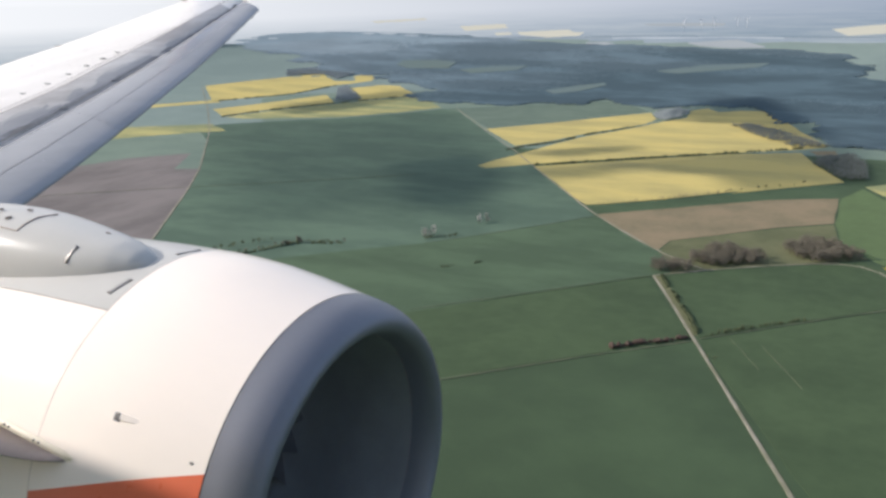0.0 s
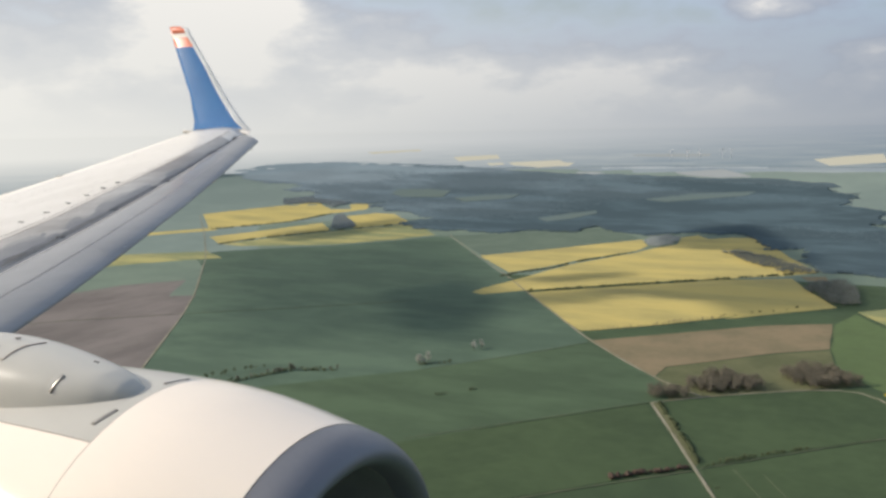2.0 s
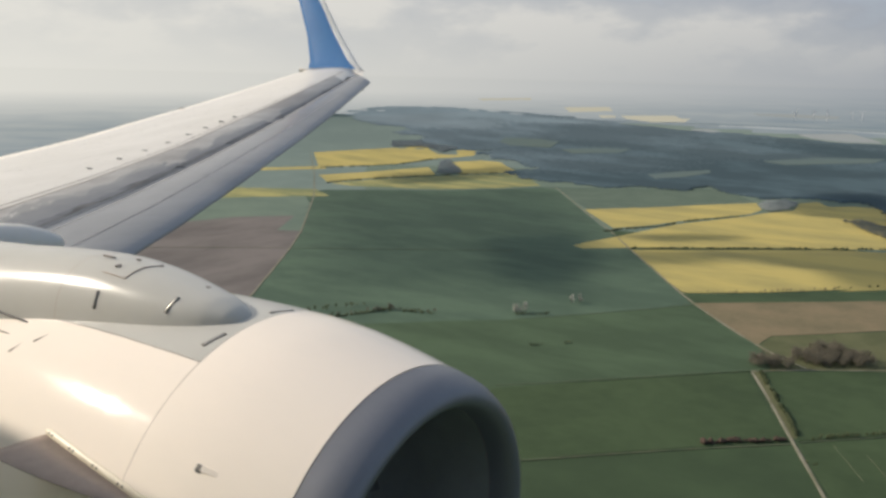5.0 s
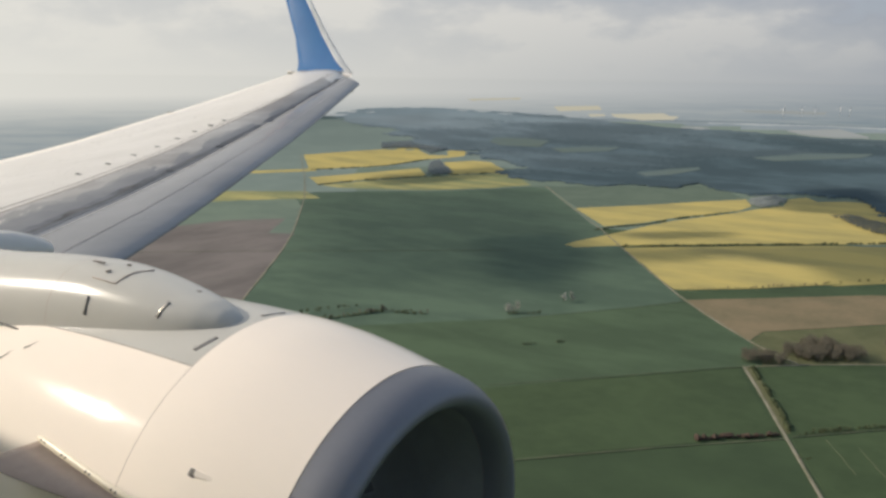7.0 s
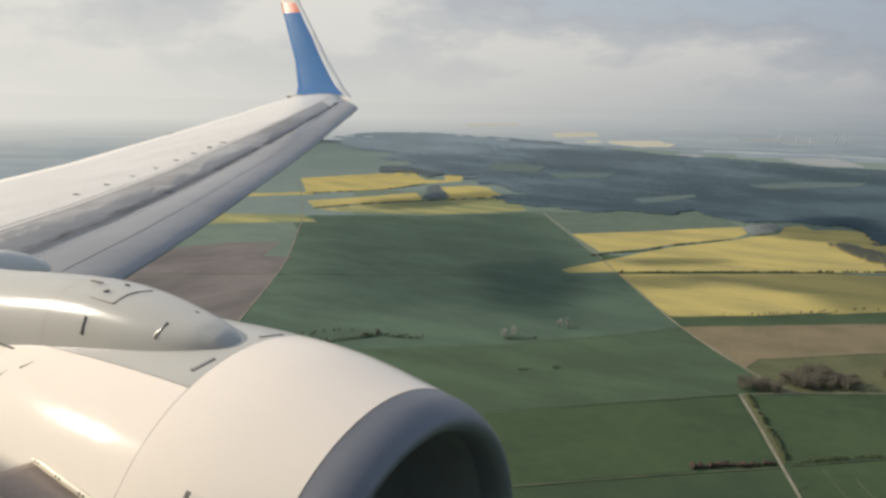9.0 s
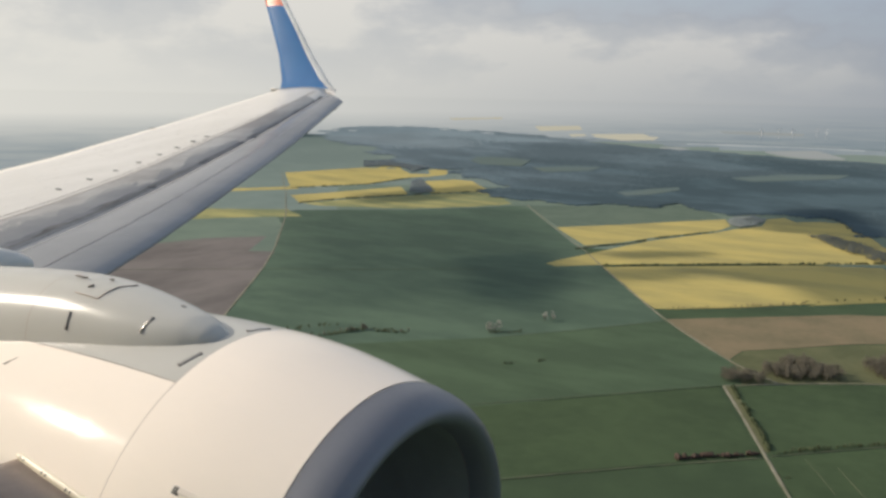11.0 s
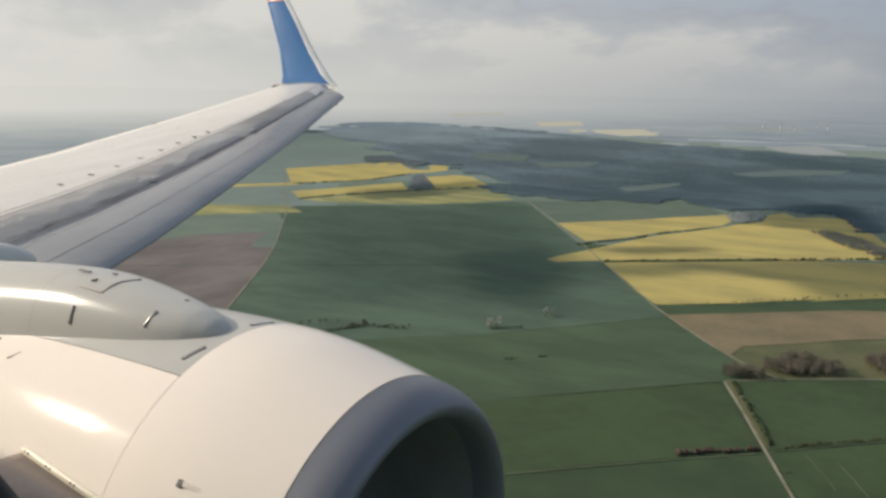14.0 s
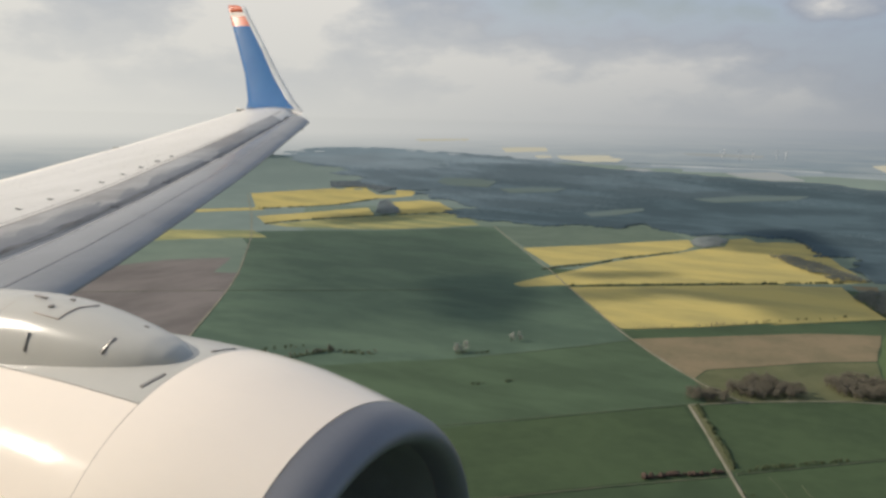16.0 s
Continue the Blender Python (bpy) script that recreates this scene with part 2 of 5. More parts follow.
# these two base colours are greyed and lightened to stand for haze
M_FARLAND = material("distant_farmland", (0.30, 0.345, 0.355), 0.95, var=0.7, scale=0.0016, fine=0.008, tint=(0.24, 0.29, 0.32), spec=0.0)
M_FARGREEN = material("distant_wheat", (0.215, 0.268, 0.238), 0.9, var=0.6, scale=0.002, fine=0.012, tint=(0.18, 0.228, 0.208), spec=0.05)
M_WALL = material("house_plaster", (0.55, 0.52, 0.46), 0.85, var=0.3, scale=0.6, random_tone=0.2)
M_ROOF = material("clay_roof", (0.23, 0.12, 0.085), 0.85, var=0.4, scale=0.8, random_tone=0.25)
M_SHEET = material("pale_roof_sheet", (0.58, 0.57, 0.54), 0.55, var=0.25, scale=0.2)
M_PANE = material("window_dark", (0.03, 0.035, 0.04), 0.15, var=0.1)
M_TOWER = material("turbine_white", (0.62, 0.64, 0.66), 0.5, var=0.1)


# ---- builders ----
def finish(name, bm, mat, parent=None, label="", smooth=True, m=None):
    me = bpy.data.meshes.new(name)
    bm.to_mesh(me)
    bm.free()
    me.materials.append(mat)
    if smooth:
        me.shade_smooth()
    ob = new(name, me)
    if parent is not None:
        ob.parent = parent
    if m is not None:
        ob.matrix_local = m
    if label:
        ob["label"] = label
    return ob


def part(name, bm, mat, parent, label="", smooth=True):
    return finish(name, bm, mat, parent, label, smooth)


def raw(name, verts, faces, mat, parent=None, label="", smooth=False):
    me = bpy.data.meshes.new(name)
    me.from_pydata([tuple(map(float, v)) for v in verts], [], [tuple(map(int, q)) for q in faces])
    me.update()
    me.materials.append(mat)
    if smooth:
        me.shade_smooth()
    ob = new(name, me)
    if parent is not None:
        ob.parent = parent
    if label:
        ob["label"] = label
    return ob


def loft(rows, closed=False, caps=False):
    """A skin over rows of points."""
    bm = bmesh.new()
    vs = [[bm.verts.new(p) for p in row] for row in rows]
    n = len(rows[0])
    for a, b in zip(vs, vs[1:]):
        for i in range(n if closed else n - 1):
            j = (i + 1) % n
            bm.faces.new((a[i], a[j], b[j], b[i]))
    if caps:
        bm.faces.new(list(reversed(vs[0])))
        bm.faces.new(vs[-1])
    bmesh.ops.recalc_face_normals(bm, faces=bm.faces)
    return bm


def lathe(profile, a0=0.0, a1=360.0, steps=72, droop=0.0):
    """A skin round the engine's axis, from points (x, radius); angles from the top, towards the fuselage."""
    full_turn = abs(a1 - a0) >= 359.9
    rows = []
    for i in range(steps if full_turn else steps + 1):
        a = radians(a0 + (a1 - a0) * i / steps)
        rows.append([(x + droop * math.cos(a), -r * math.sin(a), r * math.cos(a)) for x, r in profile])
    if full_turn:
        rows.append(rows[0])
    bm = loft(rows)
    bmesh.ops.remove_doubles(bm, verts=bm.verts, dist=1e-5)
    bmesh.ops.recalc_face_normals(bm, faces=bm.faces)
    return bm


def box(size, at=(0, 0, 0), turn=None, bevel=0.0):
    bm = bmesh.new()
    bmesh.ops.create_cube(bm, size=1.0)
    bmesh.ops.scale(bm, vec=size, verts=bm.verts)
    if bevel:
        bmesh.ops.bevel(bm, geom=bm.edges[:], offset=bevel, segments=2, affect="EDGES", profile=0.5)
    if turn is not None:
        bmesh.ops.rotate(bm, matrix=turn.to_3x3(), verts=bm.verts)
    bmesh.ops.translate(bm, vec=at, verts=bm.verts)
    return bm


def tube(points, radius, sides=8):
    """A round bar along points."""
    rows = []
    pts = [Vector(p) for p in points]
    for i, p in enumerate(pts):
        d = (pts[min(i + 1, len(pts) - 1)] - pts[max(i - 1, 0)]).normalized()
        a = d.orthogonal().normalized()
        b = d.cross(a)
        rows.append([p + (a * math.cos(q) + b * math.sin(q)) * radius for q in (2 * math.pi * k / sides for k in range(sides))])
    return loft(rows, closed=True, caps=True)


def lerp(pairs, x):
    pairs = sorted(pairs)
    return float(np.interp(x, [p[0] for p in pairs], [p[1] for p in pairs]))


# ---- the airliner ----
airliner = new("airliner")
airliner.empty_display_size = 0.5
airliner.matrix_world = AIR
tagged(airliner, "white twin-engine jet airliner with blue winglet, in flight", "airliner")

# engine: radius along the axis
COWL = [(-0.8, 1.0145), (-0.72, 1.013), (-0.53, 1.001), (-0.34, 0.976), (-0.16, 0.946), (-0.05, 0.9265)]


def cowl(x):
    return lerp(COWL, x) if x > -0.8 else 1.0145 - 0.046 * (x + 0.8) ** 2


def profile(x0, x1, n=14, grow=0.0):
    return [(x0 + (x1 - x0) * i / n, cowl(x0 + (x1 - x0) * i / n) + grow) for i in range(n + 1)]


def on_cowl(x, angle, out=0.0):
    """A place on the cowl, the way out of it and the way round it; angle from the top towards the fuselage."""
    a = radians(angle)
    n = Vector((0, -math.sin(a), math.cos(a)))
    return Vector((x, 0, 0)) + n * (cowl(x) + out), n, Vector((0, -math.cos(a), -math.sin(a)))


engine = new("engine_nacelle")
engine.parent = airliner
engine["label"] = "white turbofan nacelle with bare metal inlet lip"


def paint_edge(x):
    """The angle from the top at which the white of the inlet cowl ends and the orange begins."""
    return 63.5 - 20.0 * (x + 0.05)


def cowl_sector(side):
    rows = []
    for i in range(61):
        row = []
        for x, r in profile(-0.867, -0.053):
            e = paint_edge(x)
            a = radians(-e + 2 * e * i / 60 if side == "top" else e + (360 - 2 * e) * i / 60)
            row.append((x, -r * math.sin(a), r * math.cos(a)))
        rows.append(row)
    return loft(rows)


part("inlet_cowl", cowl_sector("top"), M_WHITE, engine, "white painted inlet cowl")
part("lower_inlet_cowl", cowl_sector("bottom"), M_ORANGE, engine, "orange painted underside of the inlet cowl")
part("fan_cowl", lathe(profile(-3.6, -0.8705), 32.6, 180, 60), M_WHITE, engine, "white painted fan cowl door")
part("fan_cowl", lathe(profile(-3.6, -0.8705), 180, 327.4, 60), M_WHITE, engine, "white painted fan cowl door")
part("upper_cowl_panel", lathe(profile(-3.6, -0.8705, grow=-0.001), -32.3, 32.3, 40), M_PALE, engine, "pale grey fixed upper cowl panel")
part("cowl_seam", lathe([(-0.8722, 1.012), (-0.8658, 1.012)], 0, 360, 96), M_SEAM, engine)
for s in (-1, 1):
    rows = []
    for i in range(25):
        x = -3.6 + 2.73 * i / 24
        rows.append([(x, -s * (cowl(x) - 0.006) * math.sin(radians(q)), (cowl(x) - 0.006) * math.cos(radians(q))) for q in (32.2, 32.8)])
    part("cowl_seam", loft(rows), M_SEAM, engine)
lip = [(-0.047, 0.9265), (0.0, 0.918), (0.035, 0.912), (0.075, 0.900), (0.115, 0.880), (0.145, 0.860), (0.163, 0.838), (0.170, 0.818), (0.166, 0.798), (0.15, 0.779), (0.12, 0.764), (0.075, 0.752), (0.02, 0.745)]
part("inlet_lip", lathe(lip, 0, 360, 120), M_LIP, engine, "bare metal inlet lip ring")
part("lip_seam", lathe([(-0.055, 0.9215), (-0.045, 0.9215)], 0, 360, 96), M_SEAM, engine)
part("inlet_liner", lathe([(0.02, 0.7445), (-0.1, 0.742), (-0.35, 0.750), (-0.62, 0.765), (-0.95, 0.775), (-1.0, 0.3), (-1.0, 0.02)], 0, 360, 72), M_BARREL, engine, "dark acoustic inlet liner")
spinner = part("spinner", lathe([(-0.42, 0.005), (-0.5, 0.07), (-0.6, 0.14), (-0.72, 0.20), (-0.85, 0.23)], 0, 360, 32), M_BLADE, engine, "dark conical fan spinner")
blade_rows = []
for i in range(7):
    r = 0.21 + 0.545 * i / 6
    tw = radians(18 + 42 * i / 6)
    c = 0.11 + 0.05 * i / 6
    blade_rows.append([(-0.80 + c * math.cos(tw) * u, c * math.sin(tw) * u, r) for u in (-1, -0.4, 0.2, 1)])
blade = part("fan_blade", loft(blade_rows), M_BLADE, engine)
for k in range(1, 24):
    b = new("fan_blade", blade.data)
    b.parent = engine
    b.matrix_local = pose(0, 0, 0, 360 * k / 24, 0, 0)
# lip rivets
rivet = raw("rivet", [(0.0, 0.0032 * math.cos(q), 0.0032 * math.sin(q)) for q in (k * math.pi / 3 for k in range(6))], [(0, 1, 2, 3, 4, 5)], M_SEAM, engine)
rivet_me = rivet.data
for k in range(80):
    a = 2.0 + 1.45 * k
    p, n, _ = on_cowl(-0.033, a, -0.0015)
    ob = rivet if k == 0 else new("rivet", rivet_me)
    ob.parent = engine
    ob.matrix_local = Matrix.Translation(p) @ Vector((1, 0, 0)).rotation_difference(n).to_matrix().to_4x4()


def slot(name, x, angle, length, width, turn, mat, parent, label="", out=0.0015, thick=0.006):
    p, n, along = on_cowl(x, angle, out)
    fwd = Vector((1, 0, 0))
    m = Matrix((fwd, along, n)).transposed().to_4x4()
    bm = box((length, width, thick), turn=Matrix.Rotation(radians(turn), 4, "Z"), bevel=0.0015)
    bm.transform(Matrix.Translation(p) @ m)
    return part(name, bm, mat, parent, label)


# small vent with its dark mouth, latches and handles
slot("vent_mouth", -0.505, 57.0, 0.036, 0.034, 0, M_DARK, engine, "dark square drain opening", 0.0, 0.004)
lip_rows = []
for x, h, w in ((-0.488, 0.009, 0.015), (-0.455, 0.006, 0.0145), (-0.405, 0.0005, 0.012)):
    p, n, along = on_cowl(x, 56.7)
    lip_rows.append([p - along * w - n * 0.003, p - along * w * 0.85 + n * h, p + along * w * 0.85 + n * h, p + along * w - n * 0.003])
part("vent_lip", loft(lip_rows, closed=True, caps=True), M_WHITE, engine, "pale raised drain fairing", smooth=False)
slot("latch_gap", -0.937, 23.9, 0.125, 0.026, -74, M_TAB, engine, out=-0.001, thick=0.004)
slot("latch_bar", -0.937, 23.9, 0.105, 0.015, -74, M_STEEL, engine, "bare metal hoist point cover", out=-0.0015, thick=0.007)
slot("latch_gap", -0.918, -0.8, 0.15, 0.020, -84, M_TAB, engine, out=-0.001, thick=0.004)
slot("latch_bar", -0.918, -0.8, 0.125, 0.012, -84, M_STEEL, engine, out=-0.0015, thick=0.007)
slot("panel_gap", -2.30, 36.3, 0.70, 0.012, 0, M_DARK, engine, out=-0.002)
slot("panel_gap", -2.36, 42.5, 0.56, 0.005, -1.5, M_SEAM, engine, out=-0.002)
slot("panel_gap", -2.02, 39.8, 0.13, 0.005, -48, M_SEAM, engine, out=-0.002)
slot("panel_gap", -2.17, 45.5, 0.12, 0.005, -55, M_SEAM, engine, out=-0.002)
slot("fastener_dot", -0.12, 62.0, 0.010, 0.010, 0, M_DARK, engine)

# strake on the inboard flank
strake = []
for i in range(15):
    u = i / 14
    x = -1.49 + 0.80 * u
    p, n, along = on_cowl(x, 65.5 + 4.4 * u)
    h = 0.006 + 0.25 * (1 - u) ** 0.7
    w = 0.006
    lean = along * h * 0.50
    strake.append([p - along * w * 2.0 - n * 0.01, p - along * w + n * h * 0.5 + lean * 0.5, p - along * w * 0.4 + n * h + lean, p + along * w * 0.4 + n * h + lean, p + along * w + n * h * 0.5 + lean * 0.5, p + along * w * 2.0 - n * 0.01])
part("strake", loft(strake, closed=True, caps=True), M_FIN, engine, "vortex strake fin on the cowl flank, coloured as in shade")
base_rows = []
for i in range(21):
    u = i / 20
    x = -1.51 + 0.86 * u
    row = []
    squeeze = math.sqrt(max(0.0, 1 - max(0.0, 1 - u * 14) ** 2)) if u < 0.5 else math.sqrt(max(0.0, 1 - max(0.0, 1 - (1 - u) * 14) ** 2))
    for j, w in enumerate((-0.020, -0.016, 0.016, 0.020)):
        p, n, along = on_cowl(x, 64.4 + 4.8 * u)
        row.append(p + along * w * (0.25 + 0.75 * squeeze) + n * (0.006 if j in (1, 2) else 0.0))
    base_rows.append(row)
part("strake_base", loft(base_rows), M_STRIP, engine, "polished strake foot plate with screws")
for u in (0.05, 0.085, 0.27, 0.305, 0.50, 0.535, 0.73, 0.765):
    slot("screw", -1.51 + 0.86 * u, 64.4 + 4.8 * u, 0.011, 0.011, 0, M_DARK, engine, out=0.006, thick=0.004)

# pylon fairing that grows out of the cowl and runs into the wing
PYL_TOP = [(-0.944, 0.975), (-0.955, 1.000), (-0.98, 1.024), (-1.02, 1.044), (-1.122, 1.073), (-1.303, 1.097), (-1.49, 1.119), (-1.69, 1.136), (-1.9, 1.141), (-2.11, 1.130), (-2.34, 1.108), (-2.57, 1.082), (-2.82, 1.050), (-3.09, 1.012), (-4.2, 0.90)]
PYL_IN = [(-0.944, -0.175), (-0.949, -0.222), (-0.97, -0.262), (-1.004, -0.296), (-1.108, -0.352), (-1.231, -0.395), (-1.366, -0.428), (-1.52, -0.455), (-1.774, -0.484), (-2.056, -0.506), (-3.2, -0.56), (-4.2, -0.56)]
PYL_OUT = [(-0.944, -0.165), (-0.97, -0.135), (-1.04, -0.094), (-1.15, -0.05), (-1.3, -0.005), (-1.6, 0.06), (-2.0, 0.12), (-2.6, 0.20), (-3.2, 0.26), (-4.2, 0.28)]


def pylon_row(x, grow=0.0):
    y_in, y_out, top = lerp(PYL_IN, x) - grow, lerp(PYL_OUT, x) + grow, lerp(PYL_TOP, x) + grow
    mid, half = (y_in + y_out) / 2, max((y_out - y_in) / 2, 0.004)
    row = []
    for j in range(33):
        q = math.pi * j / 32
        c, s = math.cos(q), math.sin(q)
        y = mid - half * math.copysign(abs(c) ** 0.9, c)
        foot = math.sqrt(max(cowl(max(x, -3.6)) ** 2 - y * y, 0.05)) - 0.012
        base = math.sqrt(max(cowl(max(x, -3.6)) ** 2 - (y_in if c > 0 else y_out) ** 2, 0.05)) - 0.012
        row.append((x, y, max(base + (top - base) * s ** 0.78, foot)))
    return row


pylon = part("pylon_fairing", loft([pylon_row(-0.944 - 3.256 * (i / 56) ** 1.9) for i in range(57)]), M_PALE, airliner, "pale grey rounded fairing between engine and wing")
for x in (-2.09, -2.86):
    part("fairing_seam", loft([pylon_row(x, 0.001), pylon_row(x - 0.004, 0.001)]), M_FIN, pylon)


def bar_between(name, a, b, n, width, thick, mat, parent, label="", out=0.0):
    """A small flat bar from a to b on a surface with the normal n."""
    a, b, n = Vector(a), Vector(b), Vector(n).normalized()
    d = (b - a).normalized()
    n = (n - d * n.dot(d)).normalized()
    m = Matrix((d, n.cross(d), n)).transposed().to_4x4()
    bm = box(((b - a).length, width, thick), bevel=min(width, thick) * 0.2)
    bm.transform(Matrix.Translation((a + b) / 2 + n * out) @ m)
    return part(name, bm, mat, parent, label)


for a, b, nrm in (((-1.306, -0.405, 0.978), (-1.279, -0.348, 1.054), (0.18, -0.79, 0.58)), ((-1.782, -0.480, 0.908), (-1.79, -0.455, 1.003), (0.06, -0.96, 0.25))):
    bar_between("hinge_gap", a, b, nrm, 0.019, 0.022, M_TAB, pylon, out=-0.002)
    bar_between("hinge_bar", Vector(a).lerp(Vector(b), 0.2), Vector(a).lerp(Vector(b), 0.95), nrm, 0.010, 0.022, M_STEEL, pylon, "bare metal fairing hinge", out=0.0)
for a, b, nrm in (((-2.012, -0.275, 1.141), (-1.916, -0.274, 1.144), (-0.02, -0.21, 0.98)), ((-1.816, -0.340, 1.120), (-1.793, -0.319, 1.128), (0.04, -0.35, 0.93)), ((-1.807, -0.214, 1.148), (-1.785, -0.201, 1.147), (0.05, -0.03, 1.0)), ((-1.276, -0.180, 1.093), (-1.255, -0.168, 1.089), (0.13, 0.05, 0.99))):
    bar_between("access_slot", a, b, nrm, 0.013, 0.008, M_SEAM, pylon)
rim = [(-1.851, -0.393, 1.089), (-1.67, -0.384, 1.083), (-1.665, -0.331, 1.115), (-1.664, -0.269, 1.133), (-1.654, -0.151, 1.136)]
for a, b, nrm in zip(rim, rim[1:], ((0.06, -0.66, 0.75), (0.09, -0.52, 0.84), (0.1, -0.3, 0.95), (0.1, -0.06, 0.99))):
    bar_between("access_panel_seam", a, b, nrm, 0.004, 0.006, M_FIN, pylon)

# ---- the wing ----
LE = [(-3.2, -0.42), (-1.0, 0.02), (0.5, 0.30), (1.98, 0.57), (3.0, 0.75), (4.51, 1.06), (7.33, 1.68), (8.93, 2.07), (11.65, 2.80), (12.1, 2.92)]


def le_x(y):
    return -3.866 - 0.5168 * y


def te_x(y):
    return -9.165 - 0.235 * y if y > -0.5 else -9.05


def wing_point(y, c, dz):
    s = 0.62 + 0.38 * (le_x(y) - te_x(y)) / 4.7
    twist = lerp([(-3.0, 0.12), (4.0, 0.10), (5.1, 0.095), (6.5, 0.04), (9.0, 0.0)], y) * min(1.0, max(0.0, c - 0.06) / 0.35)
    return Vector((le_x(y) + (te_x(y) - le_x(y)) * c, y, lerp(LE, y) + dz * s - twist))


UPPER = [(0.17, 0.02), (0.20, 0.09), (0.24, 0.15), (0.28, 0.205), (0.33, 0.255), (0.38, 0.288), (0.46, 0.305), (0.56, 0.305), (0.68, 0.285), (0.82, 0.25), (0.92, 0.222), (1.0, 0.20)]
LOWER = [(1.0, 0.19), (0.85, 0.10), (0.65, -0.02), (0.45, -0.10), (0.3, -0.12), (0.2, -0.10), (0.17, -0.03)]
STATIONS = [-3.1, -2.0, -1.0, 0.0, 1.0, 2.0, 3.0, 4.0, 5.0, 6.0, 7.0, 8.0, 9.0, 10.0, 11.0, 11.6, 11.95]
wing = part("wing", loft([[wing_point(y, c, z) for c, z in UPPER + LOWER] for y in STATIONS], closed=True, caps=True), M_WINGTOP, airliner, "white upper wing surface with grimy seams")
# dirty fixed nose of the wing behind the slats, a thin skin over it
NOSE = [(0.165, 0.0), (0.20, 0.095), (0.24, 0.155), (0.28, 0.210), (0.33, 0.260), (0.372, 0.288)]
part("fixed_leading_edge", loft([[wing_point(y, c, z + 0.006) for c, z in NOSE] for y in STATIONS[4:-2]]), M_DIRTY, wing, "dirty grey fixed leading edge behind the slats")
part("wing_seam", loft([[wing_point(y, c, z) for c, z in ((0.372, 0.296), (0.380, 0.299))] for y in STATIONS[4:-1]]), M_SEAM, wing)
part("wing_seam", loft([[wing_point(y, c, z) for c, z in ((0.405, 0.302), (0.409, 0.303))] for y in STATIONS[4:-3]]), M_SEAM, wing)
DROOP = [(1.0, 0.135), (3.0, 0.118), (6.0, 0.075), (9.0, 0.034), (11.7, 0.015)]


def slat_point(y, c, dz):
    """A place on the slat, whose nose hangs lower towards the engine."""
    return wing_point(y, c, dz) - Vector((0, 0, lerp(DROOP, y) * (1.0 - 0.72 * min(1.0, c / 0.235))))


SLAT = [(0.235, 0.165), (0.20, 0.168), (0.15, 0.155), (0.10, 0.125), (0.06, 0.09), (0.03, 0.055), (0.008, 0.02), (0.0, -0.01), (0.012, -0.045), (0.05, -0.06), (0.07, -0.03), (0.11, 0.06), (0.17, 0.13)]
for y0, y1 in ((1.15, 4.337), (4.343, 7.637), (7.643, 10.037), (10.043, 11.74)):
    ys = [y0 + (y1 - y0) * k / 5 for k in range(6)]
    part("slat", loft([[slat_point(y, c, z) for c, z in SLAT] for y in ys], closed=True), M_GREY, wing, "extended grey leading-edge slat")
# a thin rubbed line along each slat
for y0, y1 in ((1.2, 4.32), (4.36, 7.62), (7.66, 10.02)):
    part("slat_seam", loft([[slat_point(y0 + (y1 - y0) * k / 8, c, z) for c, z in ((0.112, 0.1350), (0.1085, 0.1328))] for k in range(9)]), M_SEAMGREY, wing)
soot = random.Random(17)
smear = [1.0 + 0.09 * k for k in range(117)]
wide = [0.004 + 0.030 * max(0.0, noise.noise((y * 1.9, 0.0, 4.0)) - 0.02) * soot.uniform(0.6, 1.4) for y in smear]
part("slat_gap", loft([[wing_point(y, c, z) for c, z in ((0.225, 0.125), (0.232, 0.150), (0.2365 + w * 0.5, 0.160 + w * 0.9), (0.239 + w, 0.167 + w * 1.4))] for y, w in zip(smear, wide)]), M_SOOT, wing, "dark sooty gap behind the slats")
# grime that creeps up the fixed nose in ragged coats, heavier towards the engine
for reach, thick, mat, seed in ((0.132, 0.0072, M_GRIME_THIN, 2.0), (0.104, 0.0084, M_GRIME_MID, 7.0), (0.070, 0.0096, M_GRIME_MID, 9.0), (0.042, 0.0108, M_GRIME, 12.0)):
    rows = []
    for y in smear:
        heavy = lerp([(1.0, 1.0), (4.0, 0.92), (7.0, 0.66), (9.5, 0.34), (11.5, 0.12)], y)
        w = reach * heavy * (0.85 + 0.35 * noise.noise((y * 0.8, seed, 0.0)) + 0.22 * noise.noise((y * 2.9, seed, 3.0)) + soot.uniform(-0.07, 0.07))
        w = max(0.004, w)
        rows.append([wing_point(y, 0.215 + w * k / 5 + 0.012, lerp(NOSE, 0.215 + w * k / 5 + 0.012) + thick) for k in range(6)])
    part("grime", loft(rows), mat, wing, "soft dark grime on the fixed leading edge")
for y in (4.34, 5.75, 7.64, 8.7, 10.04, 10.9):
    part("slat_track_slot", box((0.04, 0.12, 0.02), at=wing_point(y, 0.2415, 0.166), turn=Matrix.Rotation(radians(-20), 4, "Z"), bevel=0.008), M_SOOT, wing, "dark slot of a slat track")
# rounded fairing at the slat's inner end, beside the engine pylon
spine = [(wing_point(1.37, 0.085, 0.16), 0.02), (wing_point(1.345, 0.09, 0.17), 0.06), (wing_point(1.29, 0.105, 0.185), 0.095), (wing_point(1.20, 0.12, 0.21), 0.13), (wing_point(1.05, 0.145, 0.245), 0.165), (wing_point(0.8, 0.18, 0.285), 0.20), (wing_point(0.4, 0.25, 0.30), 0.22)]
rows = []
